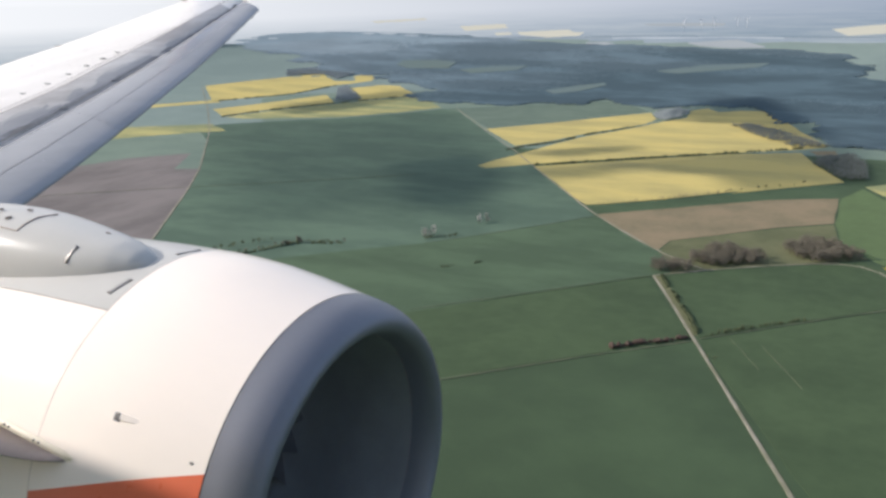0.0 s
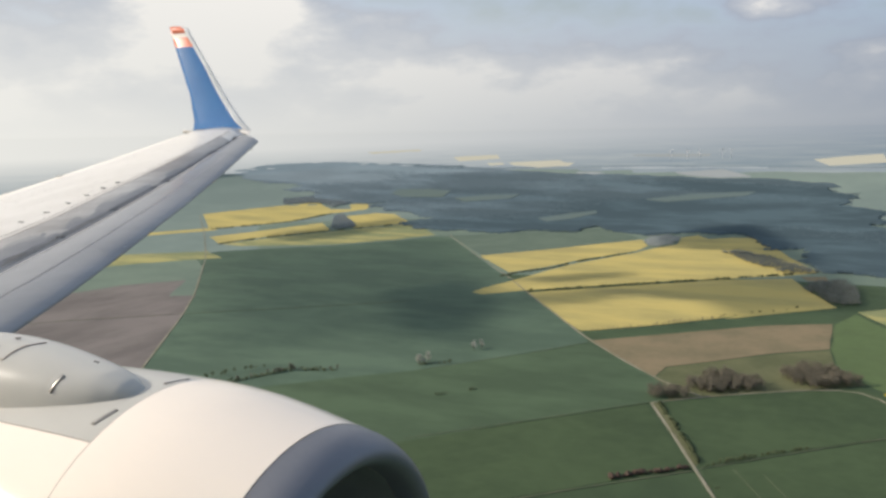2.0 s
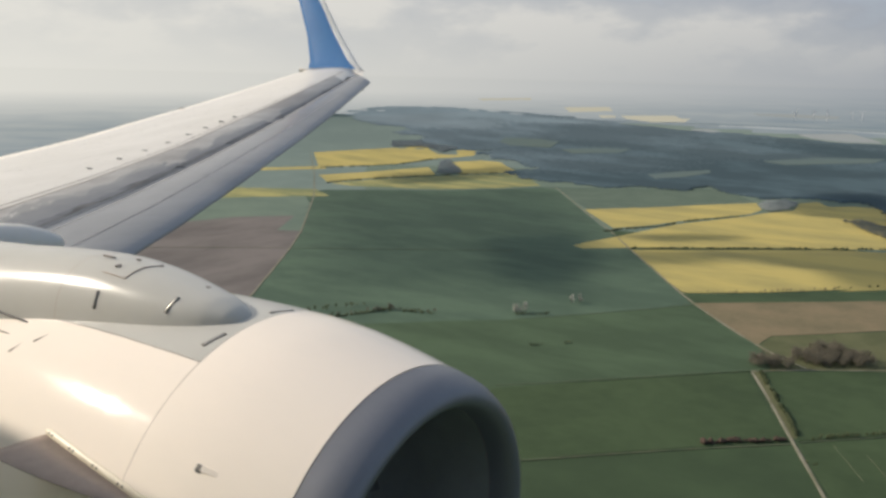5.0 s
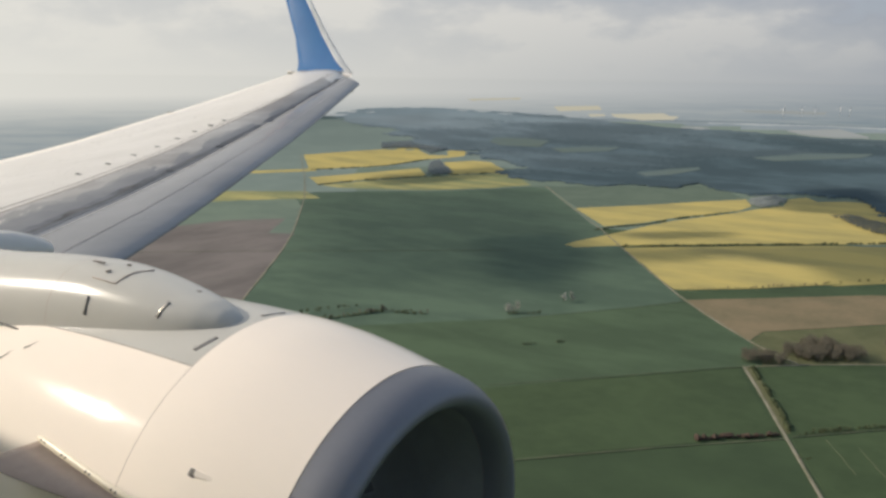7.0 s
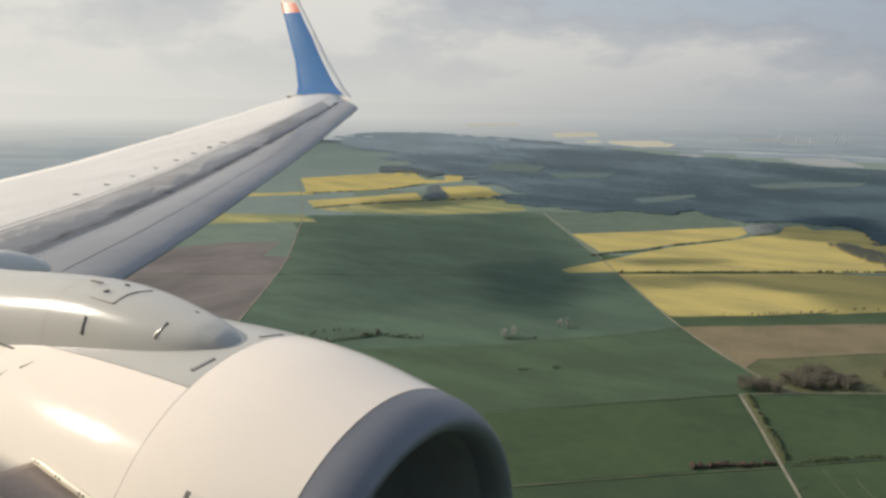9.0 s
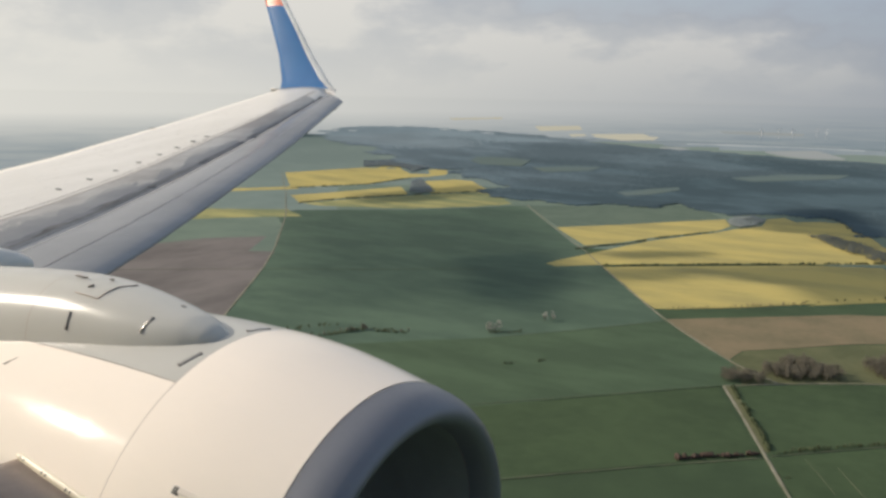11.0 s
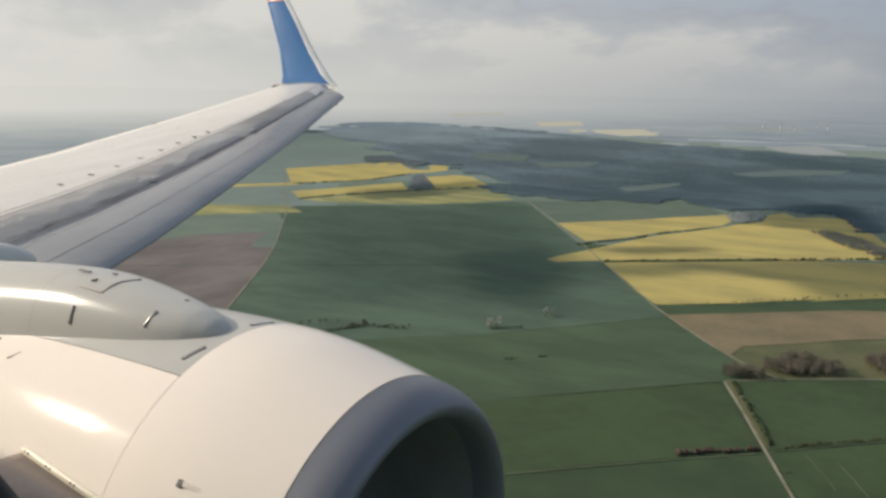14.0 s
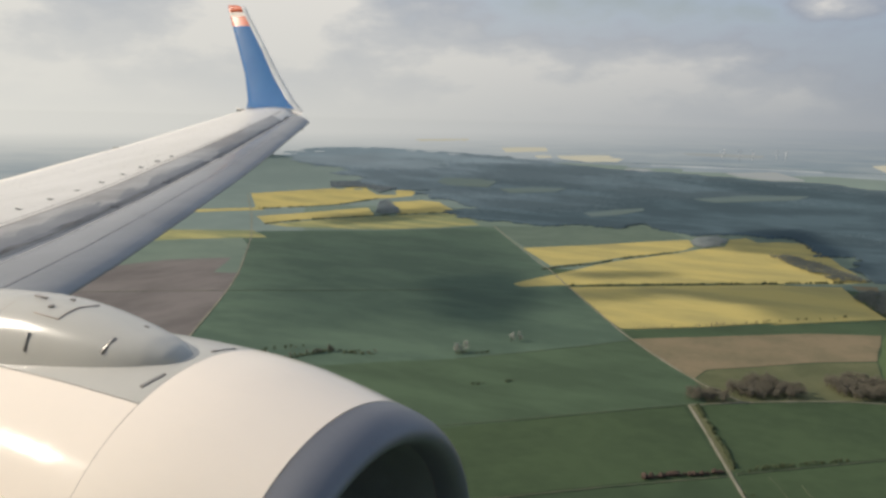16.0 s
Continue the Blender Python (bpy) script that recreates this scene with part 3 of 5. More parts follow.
for (p, r), (q, _) in zip(spine, spine[1:] + [(spine[-1][0] * 2 - spine[-2][0], 0)]):
    along = (q - p).normalized()
    side_v = along.cross(Vector((0, 0, 1))).normalized()
    up_v = side_v.cross(along)
    rows.append([p + side_v * r * math.cos(k * math.pi / 10) + up_v * r * math.sin(k * math.pi / 10) for k in range(20)])
part("root_fairing", loft(rows, closed=True, caps=True), M_WINGTOP, wing, "pale rounded fairing at the inner end of the slat")
# track covers under the slat, and small dark vortex tabs on top
for y in (11.15, 9.0, 7.38):
    bm = box((0.06, 0.02, 0.045), at=wing_point(y, 0.012, -0.06), bevel=0.006)
    part("slat_tab", bm, M_TAB, wing)
for y in (3.405, 3.985, 4.53, 5.065, 5.57, 6.035, 6.49, 6.905):
    x = -7.692 - (8.832 - 7.617) * (y - 3.37) / 3.53
    cc = (x - le_x(y)) / (te_x(y) - le_x(y))
    q = wing_point(y, cc, lerp(UPPER, cc) - 0.004)
    bm = box((0.085, 0.045, 0.026), at=q, bevel=0.005)
    part("vortex_generator", bm, M_DARK, wing, "small dark metal vortex tab")
part("static_wick", box((0.14, 0.02, 0.02), at=wing_point(7.4, 1.0, 0.21)), M_TAB, wing)

# winglet: root, bend, blade, tip stations of leading and trailing edge
WL = [((-10.30, 11.90, 2.98), (-12.02, 11.86, 2.985), 0.10), ((-10.44, 12.08, 3.07), (-12.04, 11.96, 3.03), 0.10), ((-10.82, 12.20, 3.32), (-12.12, 12.08, 3.25), 0.085), ((-11.40, 12.28, 3.90), (-12.38, 12.20, 3.86), 0.07),
      ((-11.93, 12.38, 4.50), (-12.77, 12.33, 4.48), 0.055), ((-12.46, 12.49, 5.07), (-13.15, 12.46, 5.06), 0.045), ((-12.69, 12.54, 5.31), (-13.30, 12.52, 5.31), 0.042), ((-12.78, 12.555, 5.41), (-13.36, 12.535, 5.41), 0.04),
      ((-12.87, 12.58, 5.53), (-13.43, 12.56, 5.55), 0.035), ((-13.03, 12.60, 5.59), (-13.46, 12.58, 5.60), 0.02)]


def wl_row(k, c0, c1, grow=0.0):
    a, b, th = Vector(WL[k][0]), Vector(WL[k][1]), WL[k][2]
    out_n = Vector((0, 1, -0.12)).normalized() if k > 1 else Vector((0, 0.5, -0.85)).normalized()
    row_in, row_out = [], []
    for j in range(9):
        c = c0 + (c1 - c0) * j / 8
        t = th * (math.sqrt(max(c, 0)) * 1.6 * (1 - c)) * 0.9 + grow
        row_in.append(a.lerp(b, c) - out_n * t)
        row_out.append(a.lerp(b, c) + out_n * t)
    return row_in + list(reversed(row_out))


winglet = part("winglet", loft([wl_row(k, 0.0, 1.0) for k in range(1, 6)], closed=True), M_BLUE, airliner, "blue painted upswept winglet with orange tip")
part("winglet_root", loft([wl_row(k, 0.0, 1.0) for k in (0, 1)], closed=True, caps=True), M_WINGTOP, winglet, "white winglet root blend")
part("tip_band", loft([wl_row(k, 0.0, 1.0) for k in (5, 6)], closed=True), M_ORANGE, winglet, "orange band")
part("tip_stripe", loft([wl_row(k, 0.0, 1.0) for k in (6, 7)], closed=True), M_WHITE, winglet, "white stripe")
part("tip_cap", loft([wl_row(k, 0.0, 1.0) for k in (7, 8, 9)], closed=True, caps=True), M_ORANGE, winglet, "orange cap")
part("leading_edge_strip", loft([wl_row(k, -0.004, (0.21, 0.18, 0.15, 0.125)[min(k - 1, 3)] / math.dist(WL[k][0], WL[k][1]), 0.004) for k in range(1, 10)], closed=True, caps=True), M_EDGE, winglet, "bright metal winglet leading edge")
part("collar_seam", loft([[Vector(p) + Vector((0, -0.105, 0.012 * j)) for p in ((-10.60, 12.07, 3.07), (-11.0, 12.04, 3.065), (-11.4, 12.01, 3.055), (-11.95, 11.97, 3.035))] for j in (0, 1)]), M_SEAM, winglet)
light = part("navigation_light", box((0.20, 0.10, 0.045), at=(-12.09, 11.83, 3.00), bevel=0.022), M_WHITE, winglet, "pale tail light housing at the winglet root")
part("light_base", box((0.17, 0.09, 0.035), at=(-12.10, 11.83, 2.968), bevel=0.01), M_DARK, light)

# ---- fuselage with the window ----
FC_Y, FC_Z, FR = -4.72, 1.55, 1.88
WX0, WX1, WZ0, WZ1 = 1.53, 2.18, 1.797, 2.36


def skin(a, r, x):
    return Vector((x, FC_Y + r * math.cos(a), FC_Z + r * math.sin(a)))


za, zb = math.asin((WZ0 - 0.03 - FC_Z) / FR), math.asin((WZ1 + 0.03 - FC_Z) / FR)
hull = bmesh.new()
bays = [(-14.0, WX0 - 0.03, 0, 2 * math.pi), (WX1 + 0.03, 8.0, 0, 2 * math.pi), (WX0 - 0.03, WX1 + 0.03, zb, 2 * math.pi + za)]
for r, gap_x, gap_a in ((FR, 0.0, 0.0), (FR - 0.12, 0.55, 0.22)):
    for x0, x1, a0, a1 in bays:
        x0, x1 = (x0, x1 - gap_x) if x0 < -10 else (x0 + gap_x, x1) if x1 > 7 else (x0 - gap_x, x1 + gap_x)
        a0, a1 = (a0, a1) if a0 == 0 else (a0 + gap_a, a1 - gap_a)
        n = 48
        va = [hull.verts.new(skin(a0 + (a1 - a0) * k / n, r, x0)) for k in range(n + 1)]
        vb = [hull.verts.new(skin(a0 + (a1 - a0) * k / n, r, x1)) for k in range(n + 1)]
        for k in range(n):
            hull.faces.new((va[k], va[k + 1], vb[k + 1], vb[k]))
for x in (-14.0, 8.0):
    hull.faces.new([hull.verts.new(skin(2 * math.pi * k / 32, FR, x)) for k in range(32)])
part("fuselage", hull, M_WHITE, airliner, "white painted fuselage barrel")


def window_ring(grow, y):
    pts, rad = [], 0.17 + grow
    cx0, cx1, cz0, cz1 = WX0 + 0.17, WX1 - 0.17, WZ0 + 0.17, WZ1 - 0.17
    for (cx, cz), q0 in (((cx1, cz1), 0), ((cx0, cz1), 90), ((cx0, cz0), 180), ((cx1, cz0), 270)):
        for k in range(9):
            q = radians(q0 + 90 * k / 8)
            z = cz + rad * math.sin(q)
            yy = y + FC_Y + math.sqrt(max(FR**2 - (z - FC_Z) ** 2, 0)) - (FC_Y + FR)
            pts.append((cx + rad * math.cos(q), yy, z))
    return pts


wy = FC_Y + FR
part("window_frame", loft([window_ring(0.10, wy + 0.003), window_ring(0.004, wy + 0.003), window_ring(-0.004, wy - 0.006), window_ring(0.0, wy - 0.03), window_ring(0.05, wy - 0.05), window_ring(0.16, wy - 0.08), window_ring(0.40, wy - 0.11), window_ring(0.62, wy - 0.118)], closed=True), M_RUBBER, airliner, "dark rounded cabin window surround")

# ---- the land ----
FLAT, REACH = 2600.0, 2100.0


def lay(x, y, h=0.0):
    """A place on the land, h over it. Flat as far as FLAT metres off; beyond that the land climbs towards the skyline, which is drawn in to
    under five kilometres along the lines of sight."""
    d = math.hypot(x, y)
    k = 1.0 if d <= FLAT else (FLAT + REACH * (1 - math.exp(-(d - FLAT) / REACH))) / d
    return (x * k, y * k, EYE_HEIGHT - (EYE_HEIGHT - h) * k)


def sheet(ring, step, h):
    """A polygon of the plan, cut into a net of that step and laid on the land."""
    bm = bmesh.new()
    bm.faces.new([bm.verts.new((x, y, 0)) for x, y in ring])
    xs, ys = [p[0] for p in ring], [p[1] for p in ring]
    for axis, lo, hi in ((0, min(xs), max(xs)), (1, min(ys), max(ys))):
        n = Vector((1, 0, 0)) if axis == 0 else Vector((0, 1, 0))
        s = step
        v = lo + s
        while v < hi:
            bmesh.ops.bisect_plane(bm, geom=bm.verts[:] + bm.edges[:] + bm.faces[:], plane_co=n * v, plane_no=n)
            v += s
    bmesh.ops.triangulate(bm, faces=bm.faces)
    bmesh.ops.recalc_face_normals(bm, faces=bm.faces)
    if sum(f.normal.z for f in bm.faces) < 0:
        bmesh.ops.reverse_faces(bm, faces=bm.faces)
    border = [e for e in bm.edges if e.is_boundary]
    out = bmesh.ops.extrude_edge_only(bm, edges=border)
    low_verts = {v for v in out["geom"] if isinstance(v, bmesh.types.BMVert)}
    for v in bm.verts:
        v.co = lay(v.co.x, v.co.y, -1.0 if v in low_verts else h)
    return bm


def rough_edge(ring, seed, size):
    """The ring with its long sides broken by small wobbles."""
    rnd = random.Random(seed)
    res = []
    for (x0, y0), (x1, y1) in zip(ring, ring[1:] + ring[:1]):
        d = math.hypot(x1 - x0, y1 - y0)
        n = max(1, int(d / 60))
        for k in range(n):
            u = k / n
            w = 0 if k == 0 else rnd.uniform(-size, size)
            res.append((x0 + (x1 - x0) * u + w, y0 + (y1 - y0) * u + w))
    return res


# the clearing's colour has haze mixed in, close to the canopy's
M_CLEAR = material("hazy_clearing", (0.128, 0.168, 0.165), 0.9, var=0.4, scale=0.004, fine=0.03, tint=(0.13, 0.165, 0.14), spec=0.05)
fields = [0]


def field(name, ring, mat, label, h=1.0):
    fields[0] += 1
    far = min(math.hypot(x, y) for x, y in ring)
    ring = rough_edge(ring, fields[0], 2.0 if far < 4000 else 0.5)
    ob = finish(name, sheet(ring, 90 if far < 6000 else 700, 0.2 + 0.015 * fields[0] if h < 5 else h), mat, smooth=False)
    return tagged(ob, label, "field", kind="structure")


# the ground: rings of quads round the place below the aeroplane, out to the skyline; far off it is a patchwork of
# fields with the haze put into their base colours
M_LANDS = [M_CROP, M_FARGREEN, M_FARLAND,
           material("distant_blue_haze_farmland", (0.41, 0.45, 0.47), 0.95, var=0.5, scale=0.0016, fine=0.008, tint=(0.35, 0.395, 0.425), spec=0.0),
           material("distant_pale_haze_farmland", (0.53, 0.555, 0.565), 0.95, var=0.5, scale=0.002, fine=0.01, tint=(0.46, 0.49, 0.515), spec=0.0),
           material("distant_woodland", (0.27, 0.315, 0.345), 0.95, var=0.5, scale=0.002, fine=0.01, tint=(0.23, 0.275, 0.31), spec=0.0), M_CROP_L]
rings = [0, 300, 600, 800] + [800 + 60 * k for k in range(1, 66)] + [4760 * 1.045**k for k in range(1, 16)]
verts, faces, n = [], [], 240
for r in rings:
    for k in range(n):
        a = 2 * math.pi * (k + 0.35 * math.sin(r * 0.002 + k * 0.9)) / n
        rr = r * (1 + (0.012 * math.sin(k * 1.7 + r) if r > 4700 else 0))
        verts.append(lay(rr * math.cos(a), rr * math.sin(a), 0.0))
for i in range(len(rings) - 1):
    for k in range(n):
        faces.append((i * n + k, (i + 1) * n + k, (i + 1) * n + (k + 1) % n, i * n + (k + 1) % n))
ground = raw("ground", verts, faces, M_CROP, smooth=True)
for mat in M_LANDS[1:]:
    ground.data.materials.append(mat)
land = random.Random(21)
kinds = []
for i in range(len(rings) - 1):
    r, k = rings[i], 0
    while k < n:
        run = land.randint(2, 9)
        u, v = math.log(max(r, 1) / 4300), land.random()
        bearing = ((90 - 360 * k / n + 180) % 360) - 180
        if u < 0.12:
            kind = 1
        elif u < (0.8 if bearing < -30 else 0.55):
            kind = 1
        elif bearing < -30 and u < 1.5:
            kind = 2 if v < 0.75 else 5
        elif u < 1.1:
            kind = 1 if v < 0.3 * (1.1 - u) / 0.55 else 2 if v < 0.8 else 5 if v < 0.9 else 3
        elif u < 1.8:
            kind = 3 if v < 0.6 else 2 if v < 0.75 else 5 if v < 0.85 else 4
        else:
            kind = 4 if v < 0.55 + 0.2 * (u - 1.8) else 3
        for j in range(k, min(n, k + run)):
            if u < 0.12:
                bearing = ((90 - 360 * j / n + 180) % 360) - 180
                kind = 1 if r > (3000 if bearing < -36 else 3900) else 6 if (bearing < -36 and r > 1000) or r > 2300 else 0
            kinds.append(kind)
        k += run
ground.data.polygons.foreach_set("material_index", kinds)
tagged(ground, "wide patchwork of green farmland paling into haze", "ground", kind="structure")

# the skyline: the last of the land, sunk in bright haze, as a plain glowing backdrop that closes the place all round
M_SKYLINE = bpy.data.materials.new("hazy_skyline")
M_SKYLINE.use_nodes = True
nt = M_SKYLINE.node_tree
nt.nodes.clear()


def sk(kind, **values):
    n = nt.nodes.new(kind)
    for k, v in values.items():
        n.inputs[k].default_value = v
    return n


def smath(op, a, b, clamp=False):
    n = nt.nodes.new("ShaderNodeMath")
    n.operation, n.use_clamp = op, clamp
    for i, v in enumerate((a, b)):
        if isinstance(v, (int, float)):
            n.inputs[i].default_value = v
        else:
            nt.links.new(v, n.inputs[i])
    return n.outputs[0]


def smix(fac, a, b):
    n = nt.nodes.new("ShaderNodeMix")
    n.data_type = "RGBA"
    for i, v in ((0, fac), (6, a), (7, b)):
        if isinstance(v, tuple):
            n.inputs[i].default_value = v
        else:
            nt.links.new(v, n.inputs[i])
    return n.outputs[2]


# haze is mixed into the emission colour by height and by side
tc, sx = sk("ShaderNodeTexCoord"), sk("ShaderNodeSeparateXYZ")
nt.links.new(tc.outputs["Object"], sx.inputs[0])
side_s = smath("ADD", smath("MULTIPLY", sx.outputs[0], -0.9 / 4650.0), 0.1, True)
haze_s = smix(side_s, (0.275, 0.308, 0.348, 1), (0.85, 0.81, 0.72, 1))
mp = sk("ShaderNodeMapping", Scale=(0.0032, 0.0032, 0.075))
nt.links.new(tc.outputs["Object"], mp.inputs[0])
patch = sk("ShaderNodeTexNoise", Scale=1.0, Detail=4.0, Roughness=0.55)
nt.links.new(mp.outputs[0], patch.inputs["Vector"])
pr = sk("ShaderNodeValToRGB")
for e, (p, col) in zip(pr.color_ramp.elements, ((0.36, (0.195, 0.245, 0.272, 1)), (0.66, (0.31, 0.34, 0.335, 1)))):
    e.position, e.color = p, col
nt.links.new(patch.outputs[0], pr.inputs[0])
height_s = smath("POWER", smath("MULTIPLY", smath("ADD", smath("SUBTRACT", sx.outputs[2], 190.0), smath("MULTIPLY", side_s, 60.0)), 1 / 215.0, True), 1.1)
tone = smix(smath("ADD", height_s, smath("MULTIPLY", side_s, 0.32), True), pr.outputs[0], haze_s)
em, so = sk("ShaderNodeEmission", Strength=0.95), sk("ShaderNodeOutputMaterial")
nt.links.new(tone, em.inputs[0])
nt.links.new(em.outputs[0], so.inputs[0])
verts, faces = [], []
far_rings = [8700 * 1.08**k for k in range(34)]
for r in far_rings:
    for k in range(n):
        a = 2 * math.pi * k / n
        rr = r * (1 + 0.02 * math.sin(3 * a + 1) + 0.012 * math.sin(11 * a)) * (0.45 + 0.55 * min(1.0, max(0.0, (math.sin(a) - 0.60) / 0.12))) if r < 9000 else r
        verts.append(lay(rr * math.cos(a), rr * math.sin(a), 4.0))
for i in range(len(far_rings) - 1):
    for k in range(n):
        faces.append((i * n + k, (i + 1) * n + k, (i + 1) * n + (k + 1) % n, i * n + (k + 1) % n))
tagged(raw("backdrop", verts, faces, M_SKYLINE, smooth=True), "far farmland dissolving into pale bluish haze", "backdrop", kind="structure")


# fair-weather clouds behind and beside the view, whose broken shadows lie on the fields
def cloud_stuff(name, dense):
    """Thin cloud, through which part of the light passes."""
    m = bpy.data.materials.new(name)
    m.use_nodes = True
    tree_ = m.node_tree
    veil, thin, white = tree_.nodes.new("ShaderNodeMixShader"), tree_.nodes.new("ShaderNodeBsdfTransparent"), tree_.nodes["Principled BSDF"]
    veil.inputs["Fac"].default_value = dense
    white.inputs["Base Color"].default_value, white.inputs["Roughness"].default_value = (0.9, 0.9, 0.92, 1), 1.0
    tree_.links.new(thin.outputs[0], veil.inputs[1])
    tree_.links.new(white.outputs[0], veil.inputs[2])
    tree_.links.new(veil.outputs[0], tree_.nodes["Material Output"].inputs[0])
    return m


M_CLOUD, M_VEIL = cloud_stuff("cloud", 0.42), cloud_stuff("thin_cloud", 0.13)


def cloud_over(ring, seed, mat=None, base=1650.0):
    """A ragged flat cloud in two thin sheets, so placed that its shadow falls on this ring of the plan."""
    verts, faces = [], []
    mx, my = sum(p[0] for p in ring) / len(ring), sum(p[1] for p in ring) / len(ring)
    for k, grow in enumerate((1.10, 0.92, 0.74)):
        rag = rough_edge([(mx + (x - mx) * grow, my + (y - my) * grow) for x, y in ring], seed + k, 16.0)
        b, n = len(verts), len(rag)
        for z in (base + 14 * k, base + 14 * k + 8):
            verts += [(x + SUN.x / SUN.z * z, y + SUN.y / SUN.z * z, z) for x, y in rag]
        faces += [tuple(b + i for i in reversed(range(n))), tuple(b + n + i for i in range(n))]
        faces += [(b + i, b + (i + 1) % n, b + n + (i + 1) % n, b + n + i) for i in range(n)]
    return tagged(raw("cloud", verts, faces, mat or M_CLOUD), "thin ragged white fair-weather cloud above the fields", "cloud", kind="stuff")


cloud_over([(-1897, 2200), (-1662, 2481), (-1372, 2814), (-1009, 2395), (-714, 1978), (-602, 1805), (-650, 1717), (-619, 1499), (-643, 1431), (-717, 1433), (-819, 1430), (-930, 1389), (-957, 1272), (-1084, 1297), (-1400, 1588)], 0, M_VEIL)
cloud_over([(-675, 1971), (-420, 2191), (-87, 2441), (18, 2514), (23, 2034), (-63, 1988), (-192, 1871), (-233, 1968), (-272, 2030), (-345, 2017), (-414, 2038), (-474, 2060), (-529, 2006), (-533, 1903), (-577, 1850)], 7)
cloud_over([(-517, 3085), (-438, 3248), (-227, 3405), (-60, 2848), (-50, 2581), (-158, 2719), (-283, 2879), (-380, 2850), (-472, 2883)], 14)
cloud_over([(-769, 2146), (-697, 2270), (-517, 2365), (-515, 2294), (-668, 2128)], 21)
cloud_over([(-1082, 1886), (-918, 2103), (-707, 1899), (-682, 1695), (-637, 1471), (-743, 1459), (-869, 1567)], 28, M_VEIL)
cloud_over([(-1962, 2685), (-1869, 2874), (-1664, 3186), (-1551, 3071), (-1681, 2745), (-1834, 2546)], 35)


# emission holds the hazy tone of far land, which is no lamp
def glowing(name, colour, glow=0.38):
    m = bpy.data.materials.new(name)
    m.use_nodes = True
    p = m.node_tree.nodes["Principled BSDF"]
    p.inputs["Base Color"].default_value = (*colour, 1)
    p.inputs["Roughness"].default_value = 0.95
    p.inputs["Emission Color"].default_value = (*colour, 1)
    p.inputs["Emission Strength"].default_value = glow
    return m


# far fields over black base: their haze-paled colour is all emission
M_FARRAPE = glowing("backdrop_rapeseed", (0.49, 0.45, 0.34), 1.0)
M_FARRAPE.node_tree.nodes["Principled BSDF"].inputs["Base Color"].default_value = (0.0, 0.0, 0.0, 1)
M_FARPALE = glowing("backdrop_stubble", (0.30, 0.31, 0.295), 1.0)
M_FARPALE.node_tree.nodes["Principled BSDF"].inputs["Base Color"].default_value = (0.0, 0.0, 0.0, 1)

field("wheat_field", [(-2005, 2210), (-1787, 2008), (-1510, 1660), (-1363, 1455), (-1121, 1088), (-1020, 938), (-965, 874), (-427, 728), (-540, 918), (-416, 1052), (-291, 1180), (-244, 1229), (-218, 1254), (-244, 1342), (-306, 1412), (-423, 1553), (-465, 1619), (-562, 1764), (-701, 1970), (-820, 2151), (-1016, 2431), (-1338, 2900), (-1415, 2926), (-1499, 2779), (-1671, 2569), (-1837, 2444), (-1983, 2316)], M_CROP_D, "broad dark green winter wheat field", 0.7)
field("rapeseed_field", [(-2993, 3387), (-2912, 3772), (-2790, 4182), (-2627, 3967), (-2459, 3791), (-2359, 3832), (-2511, 4066), (-2480, 4191), (-2347, 4017), (-2276, 3859), (-2292, 3723), (-2339, 3605), (-2323, 3225), (-2381, 3082), (-2500, 2865)], M_RAPE, "yellow flowering rapeseed field beside a wood", 1.0)
field("rapeseed_field", [(-2302, 2638), (-2238, 2818), (-2137, 3214), (-1975, 3023), (-1944, 2967), (-2078, 2689), (-2130, 2489)], M_RAPE, "yellow flowering rapeseed field beside a farm track", 1.0)
field("rapeseed_field", [(-2201, 3460), (-2116, 3674), (-2000, 3659), (-1732, 3326), (-1880, 3070)], M_RAPE, "yellow flowering rapeseed field at the edge of a wood", 1.0)
field("rapeseed_field", [(-2099, 2469), (-2030, 2702), (-1913, 2941), (-1705, 3318), (-1442, 2970), (-1515, 2808), (-1688, 2596), (-1979, 2456)], M_RAPE_THIN, "long yellow flowering rapeseed field along green wheat", 1.0)
field("rapeseed_field", [(-3129, 1997), (-2933, 2235), (-2495, 1766), (-2684, 1486)], M_RAPE_THIN, "broad yellow flowering rapeseed field near the village", 1.0)
field("rapeseed_field", [(-2939, 2246), (-2503, 2910), (-2430, 2836), (-2873, 2180)], M_RAPE, "narrow strip of yellow rapeseed between wheat fields", 1.0)
field("rapeseed_field", [(-2637, 1448), (-2535, 1652), (-2347, 1975), (-2276, 2131), (-2022, 2303), (-1869, 2197), (-2039, 2024), (-2382, 1498), (-2382, 1419), (-2424, 1398)], M_RAPE_THIN, "long patchy yellow rapeseed strip behind the village", 1.0)
field("ploughed_field", [(-1027, 944), (-1372, 1467), (-1496, 1650), (-1559, 1616), (-1682, 1817), (-1797, 1691), (-1863, 1465), (-1899, 1279), (-1932, 1202), (-1955, 1074), (-1851, 777), (-1492, 527), (-1287, 670), (-1207, 765), (-1130, 807)], M_SOIL, "bare brown ploughed field with pale streaks", 0.5)
field("rapeseed_field", [(-1057, 2516), (-896, 2710), (-759, 2907), (-639, 3064), (-586, 2906), (-598, 2777), (-735, 2501), (-781, 2369), (-854, 2247), (-975, 2406)], M_RAPE, "yellow rapeseed field above a dark hedge", 1.0)
